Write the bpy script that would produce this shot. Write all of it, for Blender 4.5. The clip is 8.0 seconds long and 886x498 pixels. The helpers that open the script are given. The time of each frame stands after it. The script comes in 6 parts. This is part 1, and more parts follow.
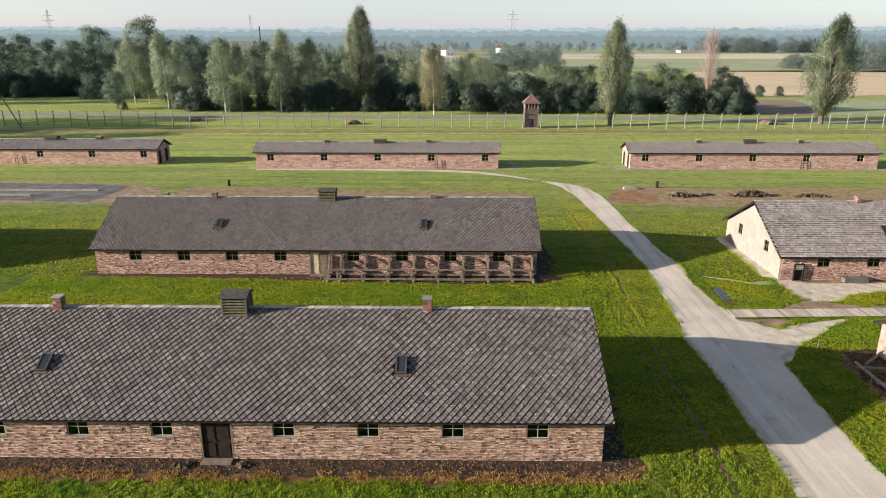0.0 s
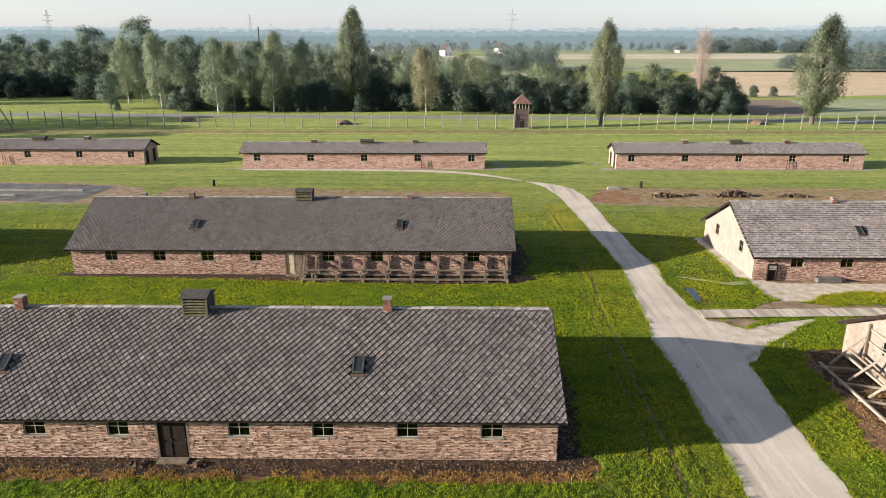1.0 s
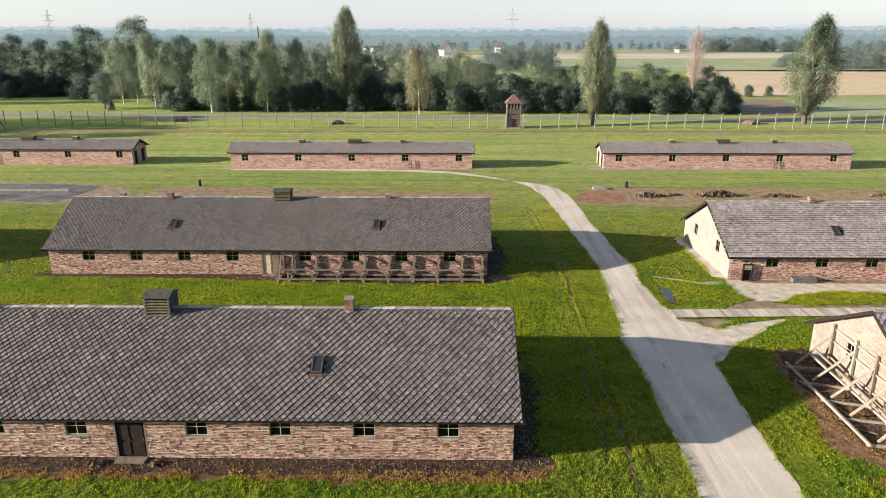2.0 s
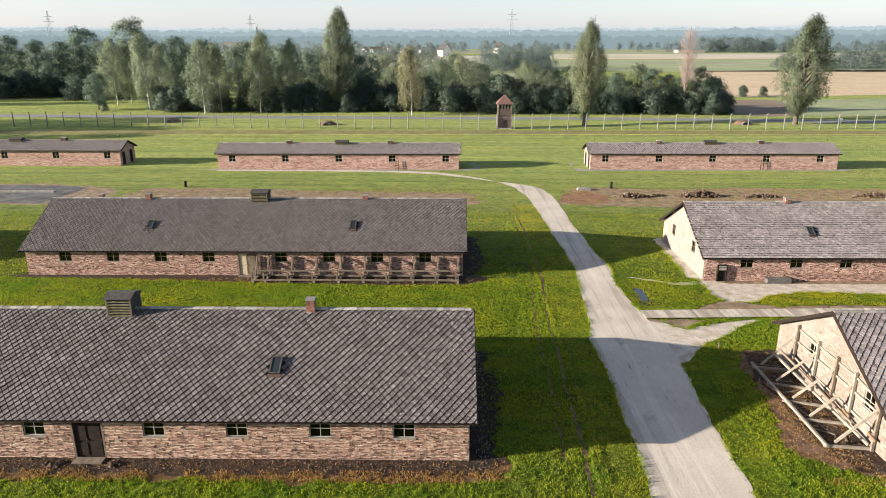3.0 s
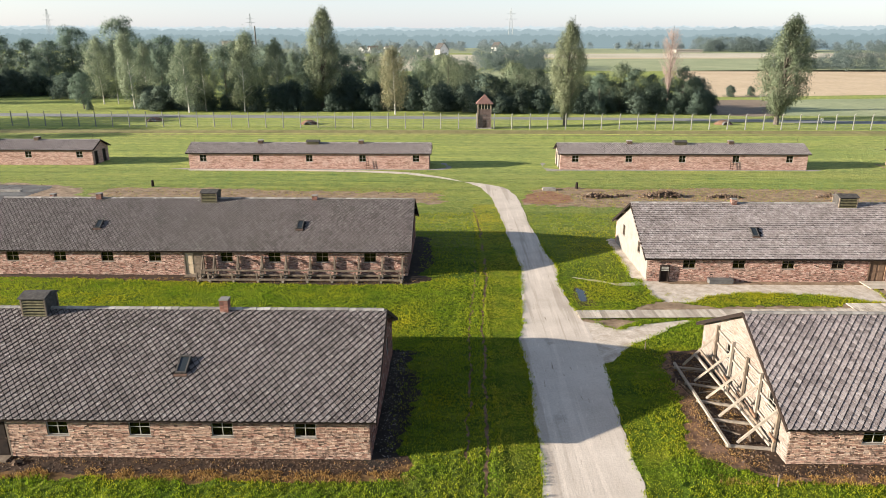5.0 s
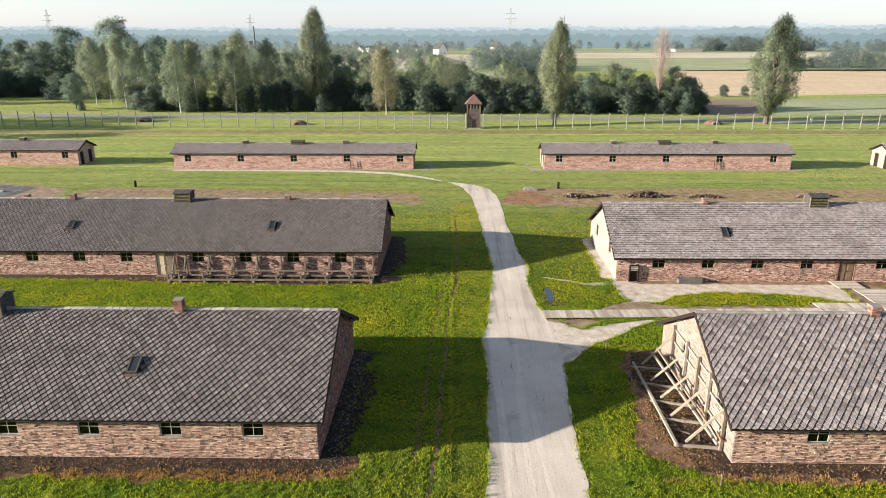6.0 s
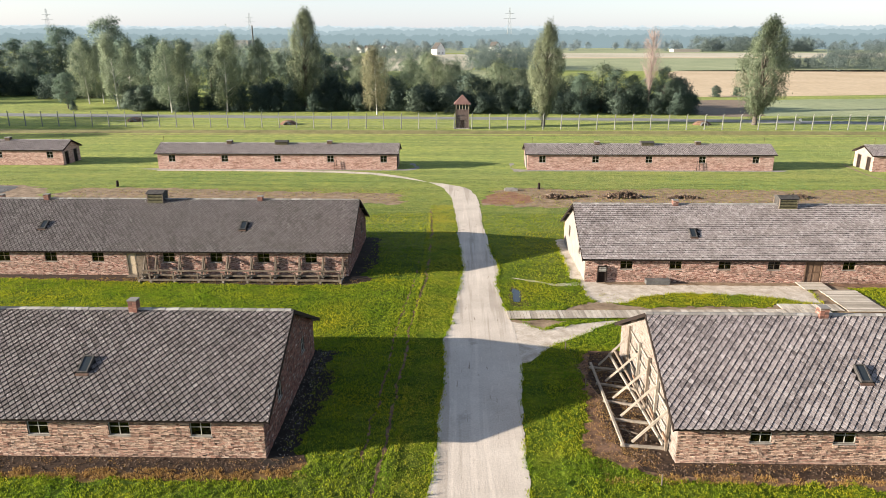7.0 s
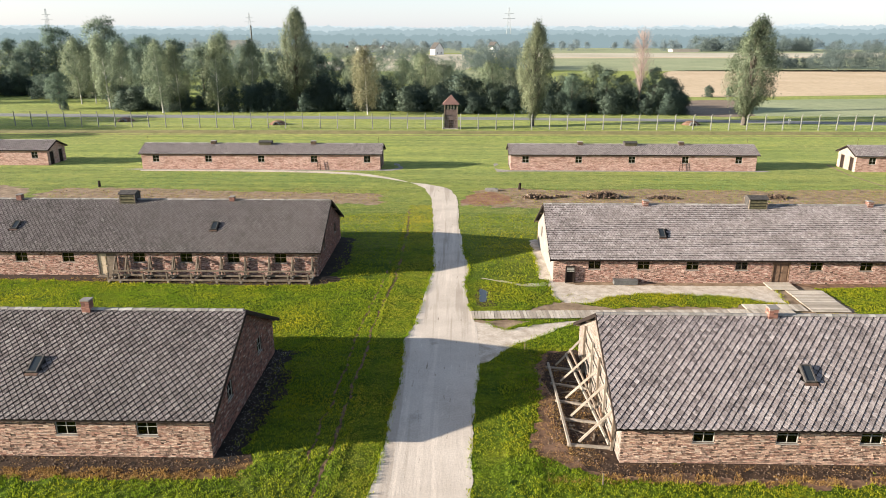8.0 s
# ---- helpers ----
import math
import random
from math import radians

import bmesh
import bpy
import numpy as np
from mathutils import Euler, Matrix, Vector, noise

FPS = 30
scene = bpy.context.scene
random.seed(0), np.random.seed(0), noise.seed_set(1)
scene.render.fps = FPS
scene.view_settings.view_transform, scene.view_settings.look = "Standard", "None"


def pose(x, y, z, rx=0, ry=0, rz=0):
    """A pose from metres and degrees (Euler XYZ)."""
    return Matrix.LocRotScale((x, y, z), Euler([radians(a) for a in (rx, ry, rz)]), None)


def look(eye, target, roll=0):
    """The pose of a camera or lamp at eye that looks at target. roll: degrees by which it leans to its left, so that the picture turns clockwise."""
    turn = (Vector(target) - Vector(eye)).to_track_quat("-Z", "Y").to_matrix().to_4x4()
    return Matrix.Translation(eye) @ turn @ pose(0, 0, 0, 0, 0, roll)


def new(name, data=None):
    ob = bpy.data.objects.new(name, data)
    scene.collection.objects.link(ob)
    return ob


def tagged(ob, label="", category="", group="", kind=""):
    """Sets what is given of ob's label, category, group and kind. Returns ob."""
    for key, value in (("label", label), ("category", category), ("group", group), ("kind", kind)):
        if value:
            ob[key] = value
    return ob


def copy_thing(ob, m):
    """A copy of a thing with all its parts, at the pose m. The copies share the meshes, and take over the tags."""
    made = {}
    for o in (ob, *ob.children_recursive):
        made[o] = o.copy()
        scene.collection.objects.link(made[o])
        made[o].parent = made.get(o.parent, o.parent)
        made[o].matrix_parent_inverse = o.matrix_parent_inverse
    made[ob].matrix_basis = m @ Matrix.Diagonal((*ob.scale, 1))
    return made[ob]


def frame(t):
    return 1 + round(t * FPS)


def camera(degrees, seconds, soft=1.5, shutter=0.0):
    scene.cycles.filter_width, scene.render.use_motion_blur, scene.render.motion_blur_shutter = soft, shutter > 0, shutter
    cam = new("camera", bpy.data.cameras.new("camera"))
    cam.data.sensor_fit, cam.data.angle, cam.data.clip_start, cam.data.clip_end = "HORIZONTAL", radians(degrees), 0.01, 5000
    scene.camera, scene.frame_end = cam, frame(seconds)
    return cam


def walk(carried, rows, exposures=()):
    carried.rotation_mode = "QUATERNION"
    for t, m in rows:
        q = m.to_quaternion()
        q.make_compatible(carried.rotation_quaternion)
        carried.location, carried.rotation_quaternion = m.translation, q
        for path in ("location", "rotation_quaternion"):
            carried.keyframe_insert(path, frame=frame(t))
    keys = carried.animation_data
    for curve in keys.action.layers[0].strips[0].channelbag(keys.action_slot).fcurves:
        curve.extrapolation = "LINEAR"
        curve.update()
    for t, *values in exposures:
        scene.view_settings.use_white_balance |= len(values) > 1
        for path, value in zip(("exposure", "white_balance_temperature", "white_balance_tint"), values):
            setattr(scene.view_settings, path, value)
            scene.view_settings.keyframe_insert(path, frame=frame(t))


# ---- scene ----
cam = camera(66.3, 8.0, soft=0.6)
PATH = [
    (0, (0.006, -0.117, 18.637), (-0.017, 1.792, 18.044), -0.0),
    (0.5, (1.079, -0.183, 18.661), (1.055, 1.727, 18.068), -0.1),
    (1, (2.096, -0.231, 18.69), (2.072, 1.679, 18.097), -0.0),
    (1.5, (3.132, -0.261, 18.724), (3.106, 1.649, 18.129), -0.0),
    (3, (6.233, -0.366, 18.811), (6.203, 1.544, 18.218), -0.1),
    (3.5, (7.346, -0.403, 18.853), (7.315, 1.506, 18.259), -0.1),
    (4, (8.489, -0.448, 18.88), (8.457, 1.461, 18.286), -0.1),
    (4.5, (9.659, -0.48, 18.929), (9.627, 1.43, 18.334), -0.0),
    (6, (13.395, -0.582, 19.014), (13.359, 1.327, 18.418), -0.1),
    (6.5, (14.68, -0.68, 19.096), (14.643, 1.228, 18.5), -0.1),
    (7, (15.92, -0.766, 19.167), (15.884, 1.143, 18.57), -0.0),
    (7.5, (17.274, -0.798, 19.187), (17.236, 1.11, 18.59), -0.0),
    (8, (18.544, -0.85, 19.24), (18.506, 1.058, 18.643), 0.0),
]
walk(cam, [(t, look(eye, target, roll)) for t, eye, target, roll in PATH],
     exposures=[(0.0, 1.56), (1.5, 1.66), (3.5, 1.72), (4.5, 1.77), (6.5, 1.83), (8.0, 1.88)])

# ---- world, sun and exposure ----
SUN_EL, SUN_SLOPE = 12.6, 0.20          # height of the sun; how far its light drifts to +y on its way to +x
sun_way = Vector((1.0, SUN_SLOPE, 0.0)).normalized() * math.cos(radians(SUN_EL)) + Vector((0, 0, -math.sin(radians(SUN_EL))))
world = bpy.data.worlds.new("sky")
scene.world = world
world.use_nodes = True
wn = world.node_tree
for n in list(wn.nodes):
    wn.nodes.remove(n)
sky = wn.nodes.new("ShaderNodeTexSky")
sky.sky_type = "NISHITA"
sky.sun_disc = False
sky.sun_elevation = radians(SUN_EL)
sky.sun_rotation = math.atan2(-sun_way.x, -sun_way.y)
sky.air_density, sky.dust_density, sky.ozone_density = 1.0, 1.0, 2.0
bgn = wn.nodes.new("ShaderNodeBackground")
bgn.inputs["Strength"].default_value = 0.04
haze = wn.nodes.new("ShaderNodeBackground")          # the bright even veil of a hazy morning
haze.inputs["Color"].default_value, haze.inputs["Strength"].default_value = (0.87, 0.93, 1.15, 1), 0.38
wtc = wn.nodes.new("ShaderNodeTexCoord")
wsep = wn.nodes.new("ShaderNodeSeparateXYZ")
wn.links.new(wtc.outputs["Generated"], wsep.inputs[0])
wramp = wn.nodes.new("ShaderNodeValToRGB")            # the veil is thickest towards the horizon, all round
for (p, g), el in zip(((0.0, 0.162), (0.08, 0.154), (0.28, 0.074), (1.0, 0.036)), [*wramp.color_ramp.elements, wramp.color_ramp.elements.new(0.3), wramp.color_ramp.elements.new(0.4)]):
    el.position, el.color = p, (g, g, g, 1)
wn.links.new(wsep.outputs[2], wramp.inputs[0])
wn.links.new(wramp.outputs[0], haze.inputs["Strength"])
both = wn.nodes.new("ShaderNodeAddShader")
won = wn.nodes.new("ShaderNodeOutputWorld")
wn.links.new(sky.outputs[0], bgn.inputs[0])
wn.links.new(bgn.outputs[0], both.inputs[0])
wn.links.new(haze.outputs[0], both.inputs[1])
wn.links.new(both.outputs[0], won.inputs[0])
sun_data = bpy.data.lights.new("sun", "SUN")
sun_data.energy, sun_data.angle, sun_data.color = 5.0, radians(0.6), (1.0, 0.88, 0.74)
sun = new("sun", sun_data)
sun.matrix_world = look((0, 0, 60), Vector((0, 0, 60)) + sun_way)


# ---- materials ----
def material(name, rough=0.9, spec=0.25):
    m = bpy.data.materials.new(name)
    m.use_nodes = True
    b = m.node_tree.nodes["Principled BSDF"]
    b.inputs["Roughness"].default_value = rough
    b.inputs["Specular IOR Level"].default_value = spec
    return m, m.node_tree, b


def node(nt, kind, **values):
    n = nt.nodes.new(kind)
    for k, v in values.items():
        n.inputs[k].default_value = v
    return n


def place(nt, scale=(1, 1, 1)):
    """World position, scaled, so that joined and separate pieces share one grain."""
    g = nt.nodes.new("ShaderNodeNewGeometry")
    mp = nt.nodes.new("ShaderNodeMapping")
    mp.inputs["Scale"].default_value = scale
    nt.links.new(g.outputs["Position"], mp.inputs[0])
    return mp.outputs[0]


def noise_at(nt, vec, scale, detail=4.0, rough=0.6):
    n = node(nt, "ShaderNodeTexNoise", Scale=scale, Detail=detail, Roughness=rough)
    nt.links.new(vec, n.inputs["Vector"])
    return n.outputs["Fac"]


def ramp(nt, fac, stops):
    r = nt.nodes.new("ShaderNodeValToRGB")
    e = r.color_ramp.elements
    while len(e) < len(stops):
        e.new(0.5)
    for el, (p, c) in zip(e, stops):
        el.position, el.color = p, (*c, 1)
    nt.links.new(fac, r.inputs[0])
    return r.outputs[0]


def mix(nt, fac, a, b, blend="MIX"):
    m = nt.nodes.new("ShaderNodeMix")
    m.data_type, m.blend_type = "RGBA", blend
    for val, idx in ((fac, 0), (a, 6), (b, 7)):
        if isinstance(val, (int, float)):
            m.inputs[idx].default_value = val
        elif isinstance(val, tuple):
            m.inputs[idx].default_value = (*val, 1)
        else:
            nt.links.new(val, m.inputs[idx])
    return m.outputs[2]


def maths(nt, op, a, b=0.0):
    m = nt.nodes.new("ShaderNodeMath")
    m.operation = op
    for val, idx in ((a, 0), (b, 1)):
        if isinstance(val, (int, float)):
            m.inputs[idx].default_value = val
        else:
            nt.links.new(val, m.inputs[idx])
    return m.outputs[0]


def bump(nt, b, height, strength=0.5, distance=0.02):
    n = node(nt, "ShaderNodeBump", Strength=strength, Distance=distance)
    nt.links.new(height, n.inputs["Height"])
    nt.links.new(n.outputs[0], b.inputs["Normal"])


def chance(nt):
    """A random number for each piece, whether it is an object of its own or an island of a joined mesh."""
    oi = nt.nodes.new("ShaderNodeObjectInfo")
    g = nt.nodes.new("ShaderNodeNewGeometry")
    return maths(nt, "FRACT", maths(nt, "ADD", oi.outputs["Random"], g.outputs["Random Per Island"]))


def pieces_material(name, stops, stain, stain_scale, stain_amount, rough=0.9, grain=30.0, grain_amount=0.35, spec=0.25, fleck=None, stretch=(1, 1, 1)):
    """Pieces that differ one from the next, under stains that run over many of them."""
    m, nt, b = material(name, rough, spec)
    base = ramp(nt, chance(nt), stops)
    pos = place(nt)
    big = ramp(nt, noise_at(nt, place(nt, stretch), stain_scale, 5.0), [(0.45, (0, 0, 0)), (0.68, (1, 1, 1))])
    col = mix(nt, maths(nt, "MULTIPLY", big, stain_amount), base, stain)
    fine = noise_at(nt, pos, grain, 3.0, 0.7)
    col = mix(nt, grain_amount, col, ramp(nt, fine, [(0.3, (0.35, 0.35, 0.35)), (0.7, (1.25, 1.25, 1.25))]), "MULTIPLY")
    if fleck:
        spots_ = ramp(nt, noise_at(nt, pos, 10.0, 5.0, 0.75), [(0.575, (0, 0, 0)), (0.66, (1, 1, 1))])
        col = mix(nt, maths(nt, "MULTIPLY", spots_, 0.75), col, fleck)
        moss = ramp(nt, noise_at(nt, place(nt, (1.3, 1.0, 0.8)), 3.1, 6.0, 0.75), [(0.53, (0, 0, 0)), (0.66, (1, 1, 1))])
        col = mix(nt, maths(nt, "MULTIPLY", moss, 0.72), col, (0.045, 0.038, 0.034))
    nt.links.new(col, b.inputs["Base Color"])
    bump(nt, b, fine, 0.5, 0.01)
    return m


def plain_material(name, dark, light, scale=3.0, grain=25.0, rough=0.9, stretch=(1, 1, 1), spec=0.25, strength=0.4):
    m, nt, b = material(name, rough, spec)
    pos = place(nt, stretch)
    col = ramp(nt, noise_at(nt, pos, scale, 5.0), [(0.3, dark), (0.7, light)])
    fine = noise_at(nt, pos, grain, 3.0, 0.7)
    col = mix(nt, 0.4, col, ramp(nt, fine, [(0.3, (0.45, 0.45, 0.45)), (0.7, (1.2, 1.2, 1.2))]), "MULTIPLY")
    nt.links.new(col, b.inputs["Base Color"])
    bump(nt, b, fine, strength, 0.012)
    return m


BRICK_STOPS = [(0.0, (0.15, 0.075, 0.055)), (0.10, (0.38, 0.215, 0.16)), (0.3, (0.54, 0.36, 0.27)), (0.72, (0.66, 0.48, 0.37)), (0.88, (0.42, 0.235, 0.175)), (1.0, (0.74, 0.60, 0.48))]
RED_STOPS = [(0.0, (0.18, 0.085, 0.065)), (0.10, (0.42, 0.22, 0.17)), (0.4, (0.62, 0.41, 0.335)), (0.7, (0.74, 0.545, 0.455)), (0.88, (0.44, 0.225, 0.175)), (1.0, (0.80, 0.64, 0.54))]
brick_mat = pieces_material("fired_brick", BRICK_STOPS, (0.16, 0.10, 0.075), 1.5, 0.75, grain=12.0, grain_amount=0.6, fleck=(0.70, 0.57, 0.45), stretch=(0.6, 0.6, 4.5))
brick_rosy = pieces_material("rosy_fired_brick", RED_STOPS, (0.22, 0.11, 0.085), 1.2, 0.45, grain=12.0, grain_amount=0.6, fleck=(0.72, 0.56, 0.47), stretch=(0.6, 0.6, 3.5))
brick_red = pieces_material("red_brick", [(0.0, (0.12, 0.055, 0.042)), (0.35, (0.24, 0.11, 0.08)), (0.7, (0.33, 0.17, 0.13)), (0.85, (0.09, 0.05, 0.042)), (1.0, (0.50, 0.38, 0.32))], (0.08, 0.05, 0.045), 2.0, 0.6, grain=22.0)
mortar_mat = plain_material("old_mortar", (0.045, 0.032, 0.026), (0.15, 0.11, 0.085), 2.0, 30.0)
SLATE_STOPS = [(0.0, (0.085, 0.073, 0.072)), (0.3, (0.130, 0.113, 0.111)), (0.65, (0.160, 0.141, 0.139)), (0.96, (0.178, 0.159, 0.155)), (0.995, (0.20, 0.18, 0.176)), (1.0, (0.26, 0.24, 0.236))]
slate_mat = pieces_material("weathered_grey_slate", SLATE_STOPS, (0.10, 0.09, 0.085), 0.55, 0.5, rough=0.75, grain=15.0, grain_amount=0.95, fleck=(0.56, 0.53, 0.52))
slate_pale = pieces_material("bleached_grey_slate", [(p, tuple(1.8 * v for v in c)) for p, c in SLATE_STOPS], (0.13, 0.115, 0.115), 0.55, 0.4, rough=0.75, grain=15.0, grain_amount=0.85, fleck=(0.50, 0.475, 0.465))
shingle_mat = pieces_material("pale_grey_roof_tile", [(0.0, (0.29, 0.252, 0.240)), (0.4, (0.36, 0.318, 0.306)), (0.8, (0.41, 0.366, 0.353)), (1.0, (0.48, 0.435, 0.422))], (0.17, 0.145, 0.138), 0.5, 0.45, rough=0.8, grain=14.0, grain_amount=0.8, fleck=(0.42, 0.40, 0.39))
underlay_mat = plain_material("dark_roof_boarding", (0.010, 0.009, 0.008), (0.022, 0.019, 0.018), 2.0)
ridge_mat = pieces_material("cement_ridge_cap", [(0.0, (0.19, 0.178, 0.168)), (0.6, (0.28, 0.265, 0.25)), (1.0, (0.40, 0.385, 0.36))], (0.16, 0.16, 0.12), 1.5, 0.4, grain=20.0)
lime_mat = plain_material("cream_limewash", (0.19, 0.174, 0.156), (0.275, 0.254, 0.231), 1.3, 14.0)
timber_grey = plain_material("weathered_timber", (0.19, 0.165, 0.135), (0.34, 0.30, 0.25), 2.5, 20.0, stretch=(1, 1, 1))
timber_dark = plain_material("dark_stained_timber", (0.009, 0.006, 0.005), (0.026, 0.016, 0.012), 3.0, 25.0)
timber_old = plain_material("grey_brown_old_timber", (0.10, 0.08, 0.062), (0.24, 0.195, 0.15), 3.0, 22.0)
timber_brown = plain_material("brown_oiled_board", (0.12, 0.075, 0.05), (0.23, 0.15, 0.10), 3.0, 22.0)
timber_pale = plain_material("pale_sawn_board", (0.36, 0.31, 0.25), (0.60, 0.54, 0.45), 2.5, 22.0)
paint_grey = plain_material("greyish_white_paint", (0.26, 0.25, 0.225), (0.42, 0.41, 0.37), 4.0, 25.0)
door_pale = plain_material("buff_painted_door", (0.45, 0.36, 0.25), (0.60, 0.50, 0.37), 4.0, 25.0)
soot_mat = plain_material("tarred_board", (0.035, 0.033, 0.032), (0.08, 0.075, 0.07), 4.0, 25.0)
vent_mat = plain_material("olive_weathered_board", (0.07, 0.065, 0.035), (0.15, 0.14, 0.08), 4.0, 22.0)
concrete_mat = plain_material("grey_concrete", (0.20, 0.185, 0.165), (0.36, 0.34, 0.31), 1.5, 14.0)
post_mat = plain_material("pale_concrete", (0.15, 0.155, 0.138), (0.25, 0.255, 0.23), 2.0, 12.0)
floor_mat = plain_material("old_floor_slab", (0.055, 0.055, 0.055), (0.16, 0.16, 0.155), 0.5, 6.0)
stone_mat = pieces_material("rubble", [(0.0, (0.05, 0.035, 0.026)), (0.5, (0.085, 0.056, 0.036)), (0.9, (0.15, 0.10, 0.066)), (1.0, (0.24, 0.19, 0.15))], (0.07, 0.055, 0.045), 1.2, 0.5, grain=15.0)
wire_mat = plain_material("galvanised_wire", (0.22, 0.22, 0.22), (0.34, 0.34, 0.34), 5.0)
metal_mat = plain_material("rusty_iron", (0.06, 0.036, 0.027), (0.12, 0.075, 0.055), 6.0)
dirt_mat = plain_material("bare_earth", (0.13, 0.088, 0.055), (0.35, 0.26, 0.175), 1.0, 5.0, strength=0.9)
dirt_red = plain_material("brick_stained_earth", (0.17, 0.075, 0.045), (0.30, 0.17, 0.11), 0.8, 5.0, strength=0.9)
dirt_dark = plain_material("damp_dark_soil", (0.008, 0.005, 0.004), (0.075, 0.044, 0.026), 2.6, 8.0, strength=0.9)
# Soil beside the shaded gables, its colour deepened to carry their shade.
dirt_shaded = plain_material("black_ashy_soil", (0.008, 0.006, 0.005), (0.040, 0.031, 0.023), 1.1, 7.0, strength=0.9)
dirt_brown = plain_material("reddish_brown_soil", (0.065, 0.036, 0.022), (0.25, 0.15, 0.095), 1.8, 6.0, strength=0.9)
straw_mat = plain_material("dry_grass_litter", (0.045, 0.025, 0.010), (0.19, 0.11, 0.042), 1.6, 6.0, strength=0.9)
sand_mat = plain_material("trodden_sand", (0.36, 0.30, 0.235), (0.62, 0.555, 0.475), 1.3, 6.0, strength=0.6)
asphalt_mat = plain_material("grey_asphalt", (0.17, 0.175, 0.175), (0.24, 0.245, 0.245), 0.2, 3.0)
white_mat = plain_material("white_render", (0.70, 0.70, 0.68), (0.82, 0.82, 0.80), 0.3, 3.0)
redroof_mat = plain_material("red_roof_tile", (0.12, 0.068, 0.06), (0.18, 0.108, 0.095), 0.5, 4.0)
bank_mat = plain_material("rough_bank_grass", (0.13, 0.125, 0.045), (0.25, 0.215, 0.095), 0.5, 3.0, strength=0.9)
stubble_mat = plain_material("stubble_field", (0.46, 0.35, 0.22), (0.58, 0.46, 0.31), 0.03, 0.4)
# Brown field colour, darkened for the shadow of the grove beside it.
grove_shade_mat = plain_material("ploughed_field", (0.16, 0.12, 0.085), (0.26, 0.20, 0.145), 0.05, 0.5)
meadow_mat = plain_material("far_meadow", (0.22, 0.26, 0.135), (0.33, 0.35, 0.20), 0.03, 0.4)
palefield_mat = plain_material("far_ripe_field", (0.40, 0.37, 0.27), (0.55, 0.50, 0.39), 0.01, 0.2)


def glass_material():
    m, nt, b = material("dusty_window_glass", 0.12, 0.5)
    # Near-black tint stands in for the unlit rooms behind the panes.
    b.inputs["Base Color"].default_value = (0.018, 0.020, 0.024, 1)
    b.inputs["Transmission Weight"].default_value = 1.0
    b.inputs["IOR"].default_value = 1.45
    n = noise_at(nt, place(nt), 6.0)
    nt.links.new(ramp(nt, n, [(0.3, (0.05, 0.05, 0.05)), (0.8, (0.30, 0.30, 0.30))]), b.inputs["Roughness"])
    return m


glass_mat = glass_material()


def wall_brick_material():
    """Brickwork on walls that stay far off: courses too small to build."""
    m, nt, b = material("far_brickwork")
    pos = place(nt)
    sep = nt.nodes.new("ShaderNodeSeparateXYZ")
    nt.links.new(pos, sep.inputs[0])
    com = nt.nodes.new("ShaderNodeCombineXYZ")
    nt.links.new(maths(nt, "ADD", sep.outputs[0], sep.outputs[1]), com.inputs[0])
    nt.links.new(sep.outputs[2], com.inputs[1])
    br = node(nt, "ShaderNodeTexBrick", Scale=1.0, Color1=(0.36, 0.20, 0.165, 1), Color2=(0.53, 0.355, 0.30, 1), Mortar=(0.42, 0.33, 0.29, 1))
    br.inputs["Brick Width"].default_value, br.inputs["Row Height"].default_value, br.inputs["Mortar Size"].default_value = 0.27, 0.077, 0.008
    nt.links.new(com.outputs[0], br.inputs["Vector"])
    col = mix(nt, maths(nt, "MULTIPLY", ramp(nt, noise_at(nt, place(nt, (0.6, 0.6, 3.0)), 1.4, 5.0), [(0.45, (0, 0, 0)), (0.66, (1, 1, 1))]), 0.8), br.outputs[0], (0.22, 0.12, 0.09))
    col = mix(nt, maths(nt, "MULTIPLY", ramp(nt, noise_at(nt, pos, 0.7, 5.0), [(0.5, (0, 0, 0)), (0.7, (1, 1, 1))]), 0.4), col, (0.55, 0.42, 0.365))
    col = mix(nt, 0.8, col, ramp(nt, noise_at(nt, place(nt, (1, 1, 2.2)), 3.4, 3.0, 0.7), [(0.32, (0.55, 0.52, 0.5)), (0.66, (1.25, 1.25, 1.25))]), "MULTIPLY")
    nt.links.new(col, b.inputs["Base Color"])
    bump(nt, b, br.outputs["Fac"], -0.4, 0.01)
    return m


far_brick = wall_brick_material()


